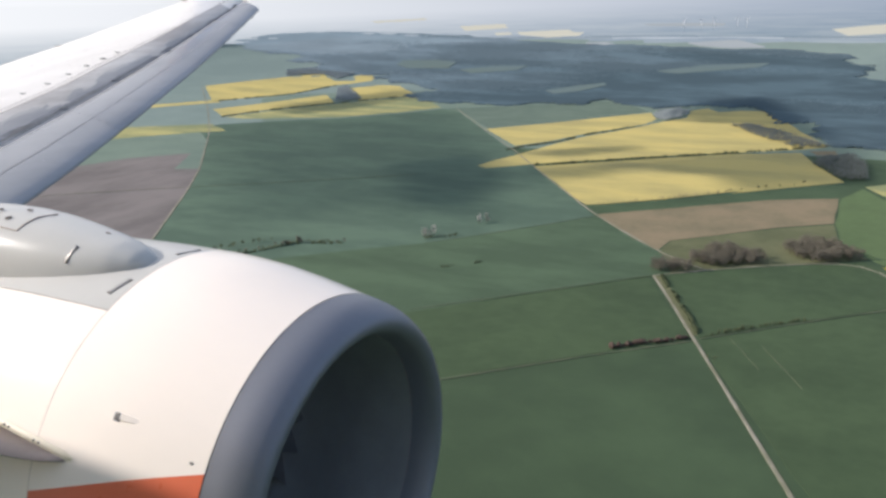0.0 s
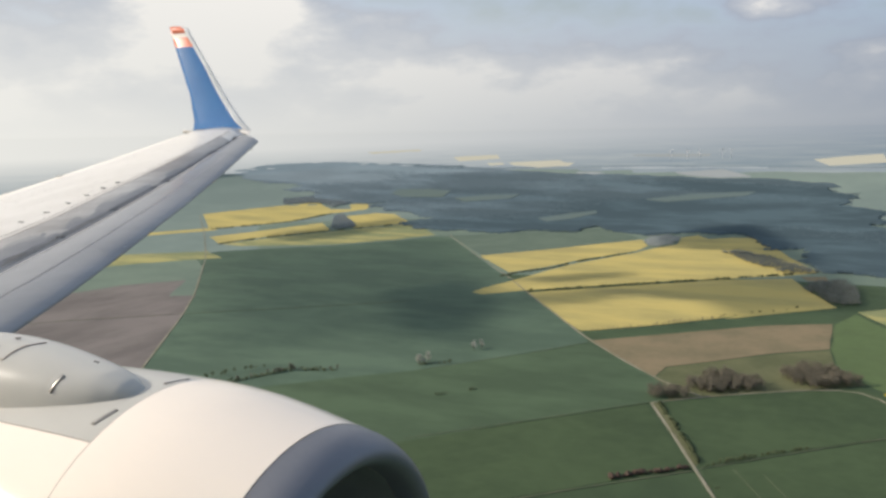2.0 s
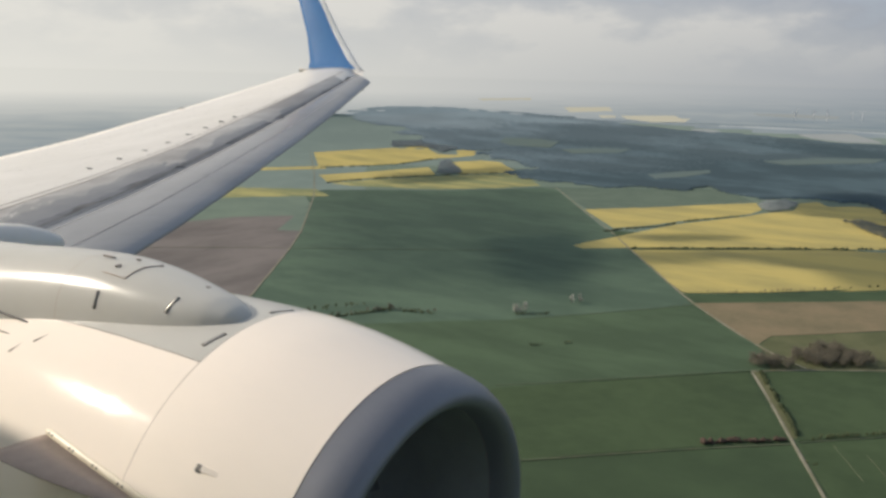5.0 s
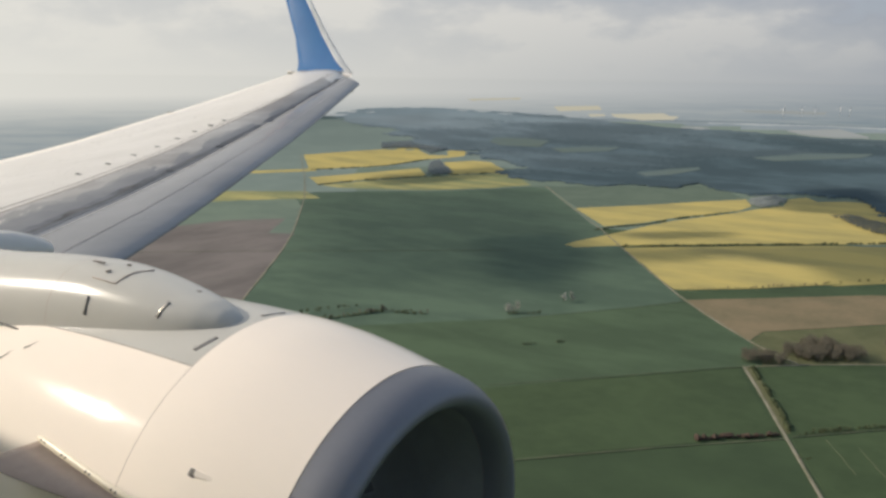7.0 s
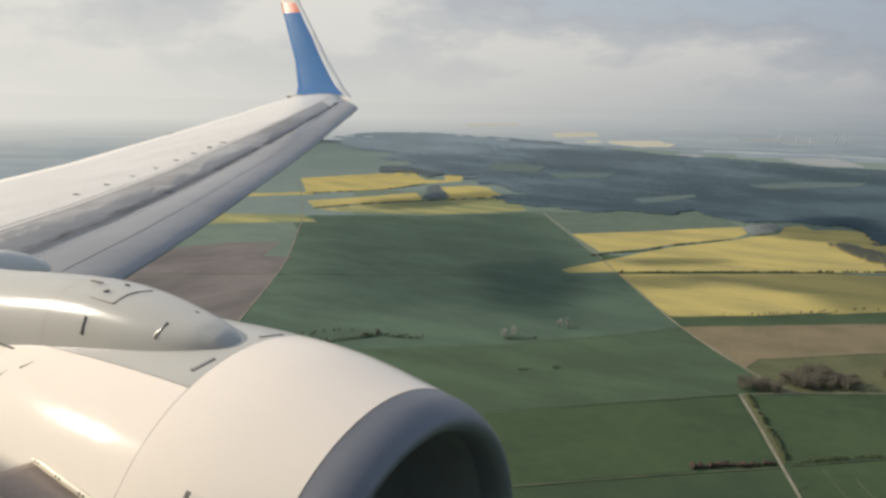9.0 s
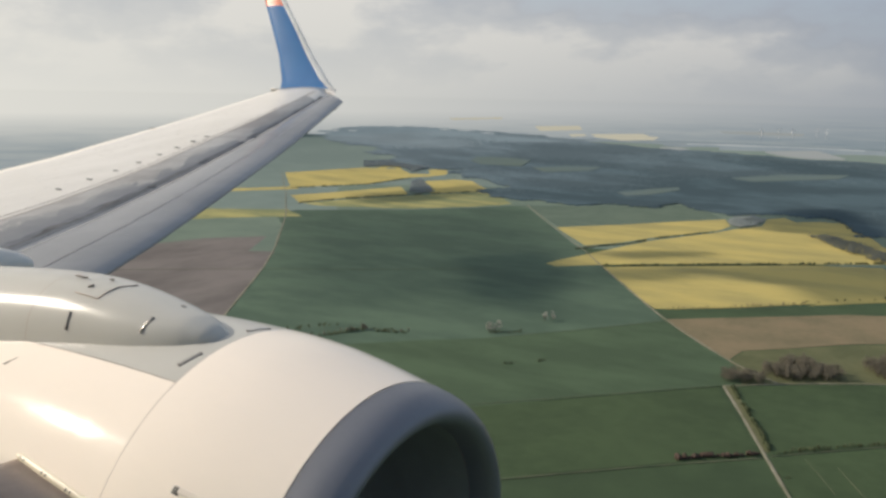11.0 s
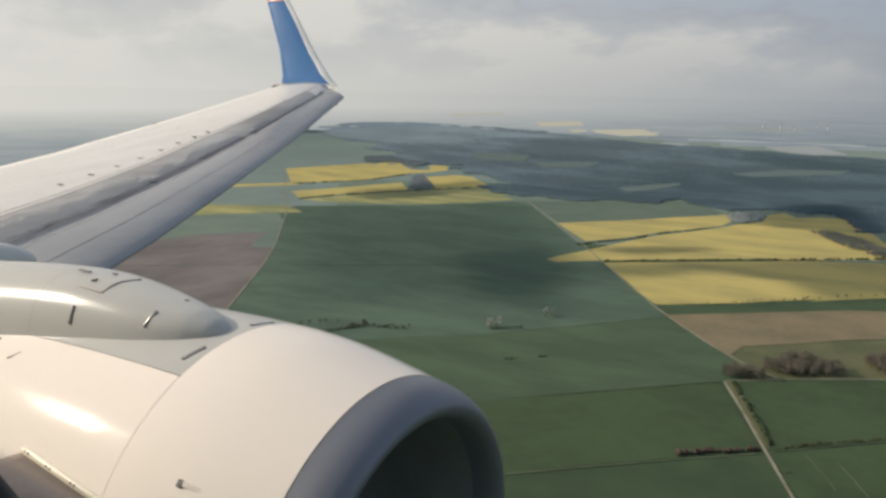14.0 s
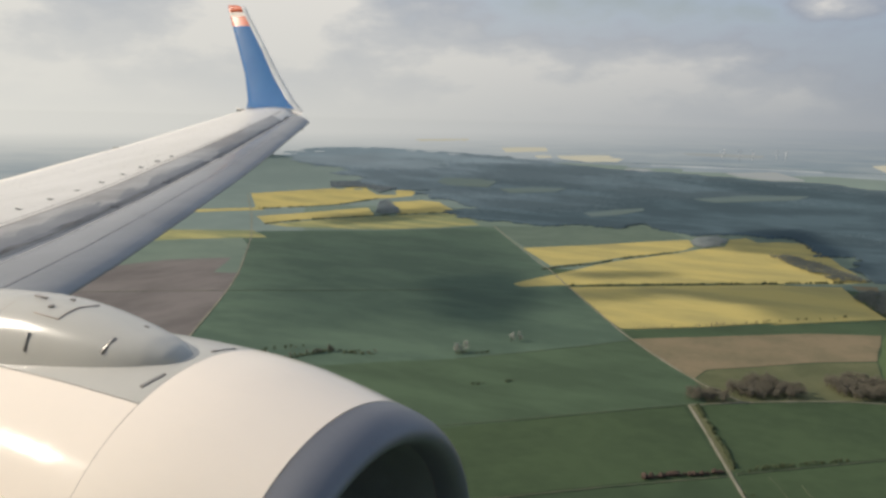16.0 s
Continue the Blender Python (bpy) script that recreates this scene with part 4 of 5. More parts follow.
field("rapeseed_field", [(-838, 1935), (-830, 1996), (-801, 2103), (-751, 2332), (-720, 2449), (-599, 2719), (-556, 2851), (-497, 2971), (-514, 3156), (-467, 3245), (-414, 3145), (-339, 3216), (-272, 3222), (-208, 3079), (-103, 2721), (-37, 2513), (-113, 2436), (-428, 2231), (-716, 2003), (-803, 1916)], M_RAPE, "large curved yellow rapeseed field with a small wood", 1.0)
field("rapeseed_field", [(-701, 1978), (-421, 2199), (-274, 2311), (-97, 2396), (-60, 2253), (13, 2044), (-99, 1944), (-204, 1844), (-183, 1883), (-327, 1740), (-440, 1646), (-466, 1635), (-563, 1776)], M_RAPE, "yellow rapeseed field bordered by bare trees", 1.0)
field("stubble_field", [(-423, 1563), (-355, 1619), (-217, 1732), (-122, 1811), (5, 1873), (2, 1658), (-102, 1582), (-183, 1500), (-254, 1434), (-262, 1366), (-320, 1430)], M_STUBBLE, "pale brown stubble field beside a track", 0.5)
field("meadow", [(-259, 1360), (-252, 1431), (-182, 1497), (-101, 1575), (2, 1648), (12, 1537), (57, 1440), (-89, 1345), (-198, 1267), (-235, 1239)], M_MEADOW, "olive rough meadow between small woods", 0.6)
field("wheat_field", [(10, 1871), (51, 1987), (141, 1782), (210, 1643), (271, 1534), (273, 1612), (80, 1416), (60, 1443), (15, 1539), (4, 1659)], M_CROP_Y, "fresh green young wheat between rapeseed fields", 0.6)
field("wheat_field", [(-236, 1224), (-87, 1339), (52, 1419), (81, 1376), (115, 1269), (97, 1224), (-34, 1108), (-136, 1010), (-185, 1112)], M_CROP_B, "dark green winter wheat field between tracks", 0.8)
field("wheat_field", [(-133, 1002), (-32, 1097), (98, 1215), (121, 1251), (167, 1144), (219, 1019), (257, 929), (310, 775), (330, 604), (127, 485), (-6, 719), (-79, 877)], M_CROP_B, "dark green winter wheat field below a hedge", 0.8)
field("wheat_field", [(-515, 952), (-415, 1050), (-291, 1178), (-244, 1220), (-145, 1005), (-147, 998), (-229, 926), (-326, 834), (-427, 728), (-540, 918)], M_CROP_B, "dark green winter wheat field beside a farm track", 0.8)
field("wheat_field", [(-865, 1054), (-795, 1120), (-750, 1165), (-648, 1254), (-549, 1375), (-421, 1549), (-305, 1408), (-244, 1339), (-218, 1254), (-244, 1229), (-291, 1180), (-416, 1052), (-540, 918), (-695, 756)], M_CROP_N, "green winter wheat field below a hedge with trees", 0.8)
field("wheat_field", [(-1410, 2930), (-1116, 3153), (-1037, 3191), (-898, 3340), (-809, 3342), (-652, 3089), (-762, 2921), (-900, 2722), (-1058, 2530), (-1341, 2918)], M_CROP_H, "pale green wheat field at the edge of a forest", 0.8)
field("rapeseed_field", [(55, 2010), (203, 2148), (335, 2269), (301, 1483), (210, 1664), (140, 1807)], M_RAPE_THIN, "bright yellow rapeseed field with dark tramlines", 1.0)
field("rapeseed_field", [(80, 1403), (212, 1538), (316, 1641), (300, 1318), (216, 1230), (170, 1179), (123, 1268)], M_RAPE_NEAR, "bright yellow rapeseed field with dark tramlines", 1.0)
field("rapeseed_field", [(180, 1166), (216, 1206), (299, 1297), (282, 944), (218, 1057)], M_RAPE_NEAR, "bright yellow rapeseed field beside a track", 1.0)
field("verge", [(-237, 1230), (-228, 1236), (-174, 1107), (-138, 1017), (-143, 1015), (-182, 1102)], M_MEADOW, "olive grass verge between track and hedge", 0.8)
field("farmyard", [(-78, 2431), (-14, 2457), (-10, 2391), (-57, 2376)], M_STUBBLE, "small bare pale farmyard beside a wood", 1.0)
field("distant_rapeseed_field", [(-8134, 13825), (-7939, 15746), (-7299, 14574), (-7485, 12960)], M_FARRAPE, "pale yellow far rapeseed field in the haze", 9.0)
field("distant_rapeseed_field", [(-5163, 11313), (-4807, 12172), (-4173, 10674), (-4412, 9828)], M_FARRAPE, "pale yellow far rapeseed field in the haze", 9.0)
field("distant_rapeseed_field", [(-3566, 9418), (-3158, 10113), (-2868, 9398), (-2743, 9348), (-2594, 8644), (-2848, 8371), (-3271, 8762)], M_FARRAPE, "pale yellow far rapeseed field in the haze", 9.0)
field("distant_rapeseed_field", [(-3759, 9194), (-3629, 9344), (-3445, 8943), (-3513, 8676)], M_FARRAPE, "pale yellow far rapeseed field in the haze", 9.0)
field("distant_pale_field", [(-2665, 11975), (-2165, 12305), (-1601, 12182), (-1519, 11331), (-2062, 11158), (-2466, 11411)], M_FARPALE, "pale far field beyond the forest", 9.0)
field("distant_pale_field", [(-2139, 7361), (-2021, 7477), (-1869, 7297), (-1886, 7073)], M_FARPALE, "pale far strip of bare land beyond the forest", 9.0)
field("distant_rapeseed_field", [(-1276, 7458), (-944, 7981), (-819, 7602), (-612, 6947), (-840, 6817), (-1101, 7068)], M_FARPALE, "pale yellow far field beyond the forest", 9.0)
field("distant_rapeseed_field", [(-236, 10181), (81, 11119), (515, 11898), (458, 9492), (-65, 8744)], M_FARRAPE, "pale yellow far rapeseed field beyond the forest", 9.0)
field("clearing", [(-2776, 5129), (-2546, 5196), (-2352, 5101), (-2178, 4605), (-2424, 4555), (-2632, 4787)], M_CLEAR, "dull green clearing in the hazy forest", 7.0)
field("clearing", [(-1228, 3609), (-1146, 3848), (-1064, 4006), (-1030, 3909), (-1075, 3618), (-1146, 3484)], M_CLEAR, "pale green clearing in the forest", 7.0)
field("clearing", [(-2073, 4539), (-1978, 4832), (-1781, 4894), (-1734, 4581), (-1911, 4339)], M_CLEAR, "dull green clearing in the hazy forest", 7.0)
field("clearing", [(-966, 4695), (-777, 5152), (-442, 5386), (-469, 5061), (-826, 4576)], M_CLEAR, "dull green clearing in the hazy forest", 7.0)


def track_ribbon(points, width):
    pts = []
    for (x0, y0), (x1, y1) in zip(points, points[1:]):
        d = math.hypot(x1 - x0, y1 - y0)
        n = max(1, int(d / 40))
        pts += [(x0 + (x1 - x0) * k / n, y0 + (y1 - y0) * k / n) for k in range(n)]
    pts.append(points[-1])
    for _ in range(3):
        pts = [pts[0]] + [((a[0] + 2 * b[0] + c[0]) / 4, (a[1] + 2 * b[1] + c[1]) / 4) for a, b, c in zip(pts, pts[1:], pts[2:])] + [pts[-1]]
    rnd = random.Random(len(pts))
    rows = []
    for i, (x, y) in enumerate(pts):
        xa, ya = pts[max(i - 1, 0)]
        xb, yb = pts[min(i + 1, len(pts) - 1)]
        d = math.hypot(xb - xa, yb - ya) or 1
        nx, ny = -(yb - ya) / d, (xb - xa) / d
        w = width * 0.5 * rnd.uniform(0.75, 1.15)
        rows.append([lay(x + nx * w, y + ny * w, 0.7), lay(x + nx * w * 0.8, y + ny * w * 0.8, 1.05), lay(x - nx * w * 0.8, y - ny * w * 0.8, 1.05), lay(x - nx * w, y - ny * w, 0.7)])
    return loft(rows)


def track(points, width, label):
    return tagged(finish("farm_track", track_ribbon(points, width), M_TRACK if width > 3.2 else M_PATH, smooth=False), label, "track", kind="structure")


def inside(x, y, ring):
    hit = False
    for (x0, y0), (x1, y1) in zip(ring, ring[1:] + ring[:1]):
        if (y0 > y) != (y1 > y) and x < x0 + (y - y0) * (x1 - x0) / (y1 - y0):
            hit = not hit
    return hit


CLUMP = [(0, 0, 1.0), (0.9, 0, 0.25), (0.28, 0.86, 0.3), (-0.73, 0.53, 0.2), (-0.73, -0.53, 0.3), (0.28, -0.86, 0.2), (0.55, 0.4, -0.6), (-0.6, 0.1, -0.6), (0.2, -0.6, -0.6)]
CLUMP_F = [(0, 1, 2), (0, 2, 3), (0, 3, 4), (0, 4, 5), (0, 5, 1), (1, 6, 2), (2, 6, 7), (2, 7, 3), (3, 7, 4), (4, 7, 8), (4, 8, 5), (5, 8, 1), (1, 8, 6)]


def clumps(rnd, places):
    """Many small ragged leaf clumps: places of centre, size."""
    verts, faces = [], []
    for (cx, cy, cz), s in places:
        b = len(verts)
        q = rnd.uniform(0, 6.28)
        c, sn = math.cos(q), math.sin(q)
        for x, y, z in CLUMP:
            j = rnd.uniform(0.7, 1.3) * s
            verts.append((cx + (x * c - y * sn) * j, cy + (x * sn + y * c) * j, cz + z * j * 0.85))
        faces += [tuple(b + i for i in f) for f in CLUMP_F]
    return verts, faces


# paler copies of the budding foliage for farther woods, haze in the base colour
M_FARBARE = material("far_hazed_foliage", (0.38, 0.41, 0.405), 0.9, var=0.5, scale=0.05, fine=0.4, tint=(0.30, 0.33, 0.33), spec=0.0)
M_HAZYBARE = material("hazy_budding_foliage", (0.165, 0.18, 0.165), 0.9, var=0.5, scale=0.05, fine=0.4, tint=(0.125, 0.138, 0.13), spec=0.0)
# haze is put into the canopy colours: the forest greys with distance, from its near rim to the ridge
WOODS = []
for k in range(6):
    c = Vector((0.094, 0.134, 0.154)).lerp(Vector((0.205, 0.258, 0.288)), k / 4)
    WOODS.append(material("hazed_forest_canopy", tuple(c), 0.95, var=0.9, scale=0.0035, fine=0.02, tint=tuple(c * 0.72), spec=0.0, stretch=(0.6, 1.4, 1)))
# its last ridge belongs to the backdrop and glows in its haze colour
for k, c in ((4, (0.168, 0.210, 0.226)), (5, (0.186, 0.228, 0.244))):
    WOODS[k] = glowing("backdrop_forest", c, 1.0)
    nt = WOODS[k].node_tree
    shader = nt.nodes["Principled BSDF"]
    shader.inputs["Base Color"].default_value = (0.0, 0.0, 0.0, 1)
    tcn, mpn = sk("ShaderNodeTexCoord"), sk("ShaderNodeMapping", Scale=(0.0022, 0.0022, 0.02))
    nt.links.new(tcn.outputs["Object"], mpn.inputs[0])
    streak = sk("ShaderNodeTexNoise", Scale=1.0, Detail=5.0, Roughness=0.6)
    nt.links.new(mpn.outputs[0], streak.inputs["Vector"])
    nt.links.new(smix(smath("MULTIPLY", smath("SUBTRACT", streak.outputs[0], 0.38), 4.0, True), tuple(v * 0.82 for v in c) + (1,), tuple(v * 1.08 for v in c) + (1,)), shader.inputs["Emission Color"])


def inside_all(px, py, ring):
    hit = np.zeros(px.shape, bool)
    for (x0, y0), (x1, y1) in zip(ring, ring[1:] + ring[:1]):
        if y0 != y1:
            hit ^= ((y0 > py) != (y1 > py)) & (px < x0 + (py - y0) * (x1 - x0) / (y1 - y0))
    return hit


def forest(name, ring, label):
    """A far wood: one ragged canopy over the polygon, tree by tree near its edge, that slopes to the ground at its rim."""
    rng = np.random.default_rng(len(ring))
    bear = np.radians(np.arange(-66.0, 6.0, 0.115))
    dist = 2100.0 * 1.0046 ** np.arange(0, 420)
    ring = rough_edge(ring, 31, 14.0)
    bb, dd = np.meshgrid(bear, dist, indexing="ij")
    bb = bb + rng.uniform(-0.4, 0.4, bb.shape) * radians(0.115)
    dd = dd * (1 + rng.uniform(-0.4, 0.4, dd.shape) * 0.0046)
    px, py = dd * np.sin(bb), dd * np.cos(bb)
    wx, wy_ = np.zeros(px.shape), np.zeros(px.shape)
    for amp, f in ((60, 0.006), (30, 0.017), (14, 0.041), (8, 0.09)):
        wx += amp * np.sin(py * f + 2.3 * np.sin(px * f * 0.73 + amp))
        wy_ += amp * np.sin(px * f * 1.1 + 2.1 * np.sin(py * f * 0.61 + amp))
    inn = inside_all(px + wx, py + wy_, ring)
    wave = np.sin(px * 0.0031 + 1.3 * np.sin(py * 0.0022)) + np.sin(py * 0.0043 + px * 0.0017)
    tall = 6.0 + 0.5 * wave + rng.uniform(-0.6, 0.6, px.shape) * np.clip((8200 - dd) / 4000, 0, 1)
    deep = inn.copy()
    deep[1:-1, 1:-1] &= inn[:-2, 1:-1] & inn[2:, 1:-1] & inn[1:-1, :-2] & inn[1:-1, 2:]
    tall = np.where(deep, tall, 1.0)
    index, verts, faces, far = -np.ones(px.shape, int), [], [], []
    for i, j in np.argwhere(inn):
        index[i, j] = len(verts)
        verts.append(lay(px[i, j], py[i, j], tall[i, j]))
    cell = inn[:-1, :-1] & inn[1:, :-1] & inn[:-1, 1:] & inn[1:, 1:]
    for i, j in np.argwhere(cell):
        faces.append((index[i, j], index[i, j + 1], index[i + 1, j + 1], index[i + 1, j]))
        # haze step: distance and bearing pick the paler canopy tone
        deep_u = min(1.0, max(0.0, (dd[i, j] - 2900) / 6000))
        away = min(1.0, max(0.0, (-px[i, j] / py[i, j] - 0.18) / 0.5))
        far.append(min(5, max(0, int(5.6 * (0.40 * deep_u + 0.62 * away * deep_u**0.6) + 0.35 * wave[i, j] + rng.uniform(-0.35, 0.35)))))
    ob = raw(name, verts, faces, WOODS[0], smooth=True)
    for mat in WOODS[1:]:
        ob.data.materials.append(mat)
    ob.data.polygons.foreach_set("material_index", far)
    return tagged(ob, label, "forest", kind="stuff")


def tree(seed, mat, height=10.0, wide=0.42, leafy=110):
    """A tree: tapered trunk with limbs, and a crown of many ragged clumps with gaps."""
    rnd = random.Random(seed)
    ob = new("tree")
    rows = [[(0.028 * height * (1 - 0.75 * i / 6) * math.cos(q) + 0.01 * height * math.sin(i + seed), 0.028 * height * (1 - 0.75 * i / 6) * math.sin(q), height * 0.8 * i / 6) for q in (k * math.pi / 3 for k in range(6))] for i in range(7)]
    trunk = part("trunk", loft(rows, closed=True, caps=True), M_BARK, ob)
    lobes = []
    for k in range(7):
        a, z = rnd.uniform(0, 6.28), height * rnd.uniform(0.3, 0.85)
        r = height * wide * rnd.uniform(0.35, 0.8) * (1 - 0.5 * max(0, z / height - 0.5))
        tip = (r * math.cos(a), r * math.sin(a), z + height * 0.08)
        lobes.append(tip)
        part("limb", tube([(0, 0, z * 0.72), (tip[0] * 0.5, tip[1] * 0.5, z * 0.88), tip], 0.009 * height, 5), M_BARK, ob)
    lobes.append((0, 0, height * 0.86))
    places = []
    for k in range(leafy):
        c = lobes[k % len(lobes)]
        v = Vector((rnd.gauss(0, 1), rnd.gauss(0, 1), rnd.gauss(0, 0.9))).normalized() * height * 0.20 * rnd.uniform(0.45, 1.05)
        places.append(((c[0] + v.x, c[1] + v.y, max(0.14 * height, c[2] + v.z)), height * rnd.uniform(0.035, 0.075)))
    vs, fs = clumps(rnd, places)
    raw("crown", vs, fs, mat, ob)
    return ob


TREES = {"LEAFY": [tree(s, M_LEAF) for s in (1, 2, 3)], "BUDDING": [tree(s, M_BARE, leafy=90) for s in (4, 5, 6)], "PALE": [tree(s, M_GREYTWIG, wide=0.34, leafy=70) for s in (7, 8, 9)]}
TREES["MIXED"] = TREES["LEAFY"] + TREES["BUDDING"]
LEAFY, BUDDING, MIXED, PALE = "LEAFY", "BUDDING", "MIXED", "PALE"
LABELS = {"LEAFY": "green broadleaf tree in young spring leaf", "BUDDING": "brownish budding tree with bare twigs", "PALE": "tall pale grey tree with bare twigs"}
for key in ("LEAFY", "BUDDING", "PALE"):
    for ob in TREES[key]:
        tagged(ob, LABELS[key], "tree", "field trees")
tree_rnd = random.Random(11)
unused = {ob.name for key in ("LEAFY", "BUDDING", "PALE") for ob in TREES[key]}


def plant(x, y, height, sort):
    """A tree on the land, scaled from the ten metre pattern."""
    pattern = tree_rnd.choice(TREES[sort])
    ax, ay, az = lay(x, y, 0.0)
    k = (EYE_HEIGHT - az) / EYE_HEIGHT
    s = height / 10 * k
    m = Matrix.Translation((ax, ay, az - 0.2)) @ Matrix.Rotation(tree_rnd.uniform(0, 6.28), 4, "Z")
    if pattern.name in unused:
        unused.discard(pattern.name)
        pattern.matrix_basis = m @ Matrix.Diagonal((s, s, s, 1))
        return pattern
    made = copy_thing(pattern, m)
    made.scale = (s * tree_rnd.uniform(0.85, 1.2), s * tree_rnd.uniform(0.85, 1.2), s)
    return made


def tree_row(points, count, height, sort):
    lengths = [math.dist(a, b) for a, b in zip(points, points[1:])]
    total = sum(lengths)
    for k in range(count):
        d = total * (k + tree_rnd.uniform(-0.35, 0.35)) / max(count - 1, 1)
        d = max(0, min(total - 0.01, d))
        for (a, b), ln in zip(zip(points, points[1:]), lengths):
            if d <= ln:
                u = d / ln
                plant(a[0] + (b[0] - a[0]) * u + tree_rnd.uniform(-3, 3), a[1] + (b[1] - a[1]) * u + tree_rnd.uniform(-3, 3), height * tree_rnd.uniform(0.6, 1.25), sort)
                break
            d -= ln


def wood(ring):
    """A small wood: trees set close over the polygon."""
    xs, ys = [p[0] for p in ring], [p[1] for p in ring]
    far = math.hypot(sum(xs) / len(xs), sum(ys) / len(ys))
    gap = 8.5 if far < 1700 else 13.0
    places, stems = [], []
    y = min(ys)
    while y < max(ys):
        x = min(xs)
        while x < max(xs):
            px, py = x + tree_rnd.uniform(-0.45, 0.45) * gap, y + tree_rnd.uniform(-0.45, 0.45) * gap
            if inside(px, py, ring) and noise.noise((px * 0.012, py * 0.012, 5.0)) > -0.45:
                h = tree_rnd.uniform(13, 20) if far < 1700 else tree_rnd.uniform(9, 15)
                for _ in range(44 if far < 1700 else 22):
                    q, v = tree_rnd.uniform(0, 6.28), tree_rnd.random()
                    r = gap * 0.62 * math.sqrt(tree_rnd.random())
                    places.append(((px + r * math.cos(q), py + r * math.sin(q), h * (0.35 + 0.62 * v)), tree_rnd.uniform(0.7, 1.5) if far < 1700 else tree_rnd.uniform(0.9, 2.0)))
                stems.append((px, py, h))
            x += gap
        y += gap
    vs, fs = clumps(tree_rnd, places)
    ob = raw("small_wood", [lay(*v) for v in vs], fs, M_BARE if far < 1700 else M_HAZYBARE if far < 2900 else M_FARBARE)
    tv, tf = [], []
    for px, py, h in stems:
        b = len(tv)
        tv += [lay(px + dx * w, py + dy * w, z) for z, w in ((0, 0.35), (h * 0.8, 0.1)) for dx, dy in ((-1, -1), (1, -1), (1, 1), (-1, 1))]
        tf += [(b + k, b + (k + 1) % 4, b + 4 + (k + 1) % 4, b + 4 + k) for k in range(4)]
    raw("trunks", tv, tf, M_BARK, ob)
    return tagged(ob, "small brownish budding wood among fields", "wood", kind="stuff")


def hedgerow(points, size=1.0, leaves=None, label="ragged dark green hedgerow between fields"):
    """A ragged line of bushes between far fields."""
    places = []
    for (x0, y0), (x1, y1) in zip(points, points[1:]):
        n = max(2, int(math.hypot(x1 - x0, y1 - y0) / 4.5))
        for k in range(n):
            if noise.noise((x0 * 0.01 + k * 0.13, y0 * 0.01, 0.0)) < -0.22:
                continue
            u, s = (k + tree_rnd.random()) / n, size * tree_rnd.uniform(2.0, 4.5)
            places.append(((x0 + (x1 - x0) * u + tree_rnd.uniform(-2, 2), y0 + (y1 - y0) * u + tree_rnd.uniform(-2, 2), s * 0.6), s))
    vs, fs = clumps(tree_rnd, places)
    return tagged(raw("hedgerow", [lay(*v) for v in vs], fs, leaves or M_LEAF), label, "hedge", kind="stuff")



track([(-2979, 3351), (-2363, 2679), (-1922, 2178), (-1510, 1660), (-1363, 1455), (-1121, 1088), (-1020, 938), (-1009, 930), (-965, 874)], 4.6, "pale chalky farm track between fields")
track([(-1715, 1182), (-1582, 1302), (-1367, 1465), (-1152, 1615), (-931, 1782)], 3, "thin pale farm track across wheat")
track([(-1378, 2975), (-1134, 2614), (-1024, 2453), (-829, 2176), (-706, 1984), (-564, 1769), (-471, 1631), (-425, 1562), (-306, 1415), (-245, 1345), (-202, 1298), (-175, 1291)], 4.4, "pale farm track along the rapeseed")
track([(-240, 1231), (-206, 1157), (-142, 1005), (-92, 889), (-56, 803), (-5, 683), (48, 558)], 4.4, "pale farm track beside a hedge")
track([(-240, 1231), (-203, 1261), (-155, 1307), (-89, 1345), (51, 1426), (81, 1379), (121, 1258), (167, 1144), (219, 1024), (257, 936)], 3.3, "pale farm track round a wheat field")
track([(-386, 769), (-324, 830), (-228, 921), (-141, 997)], 2.8, "faint path along a field edge")
track([(-517, 956), (-417, 1054), (-292, 1183), (-244, 1229)], 1.8, "thin worn line between wheat fields")
track([(-648, 1254), (-549, 1375), (-437, 1520), (-423, 1553)], 1.3, "thin worn line between wheat fields")
track([(-135, 1006), (-33, 1103), (111, 1233)], 2.4, "faint path along a field edge")
track([(-99, 1020), (-85, 1001), (-58, 940)], 0.8, "short worn vehicle line in wheat")
track([(-63, 1015), (-38, 972), (-10, 908)], 0.8, "short worn vehicle line in wheat")

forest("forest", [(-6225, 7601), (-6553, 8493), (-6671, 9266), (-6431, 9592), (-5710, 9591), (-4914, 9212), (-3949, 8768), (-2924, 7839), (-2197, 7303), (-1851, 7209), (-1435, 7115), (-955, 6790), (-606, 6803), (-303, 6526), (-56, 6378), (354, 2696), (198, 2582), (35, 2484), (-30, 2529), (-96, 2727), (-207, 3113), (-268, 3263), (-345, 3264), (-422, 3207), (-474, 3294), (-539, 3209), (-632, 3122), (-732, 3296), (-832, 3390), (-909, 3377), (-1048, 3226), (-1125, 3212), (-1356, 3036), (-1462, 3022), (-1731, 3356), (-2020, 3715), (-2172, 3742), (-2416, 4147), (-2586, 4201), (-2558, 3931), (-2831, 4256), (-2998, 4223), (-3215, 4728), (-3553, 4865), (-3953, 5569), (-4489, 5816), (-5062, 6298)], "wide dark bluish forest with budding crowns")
hedgerow([(-2108, 2463), (-2066, 2674), (-1924, 2958), (-1720, 3335)])
hedgerow([(-2481, 2850), (-2366, 3063), (-2308, 3205), (-2323, 3580)])
hedgerow([(-853, 2170), (-812, 2265), (-757, 2350), (-718, 2501)])
hedgerow([(-718, 2501), (-679, 2580), (-602, 2731)])
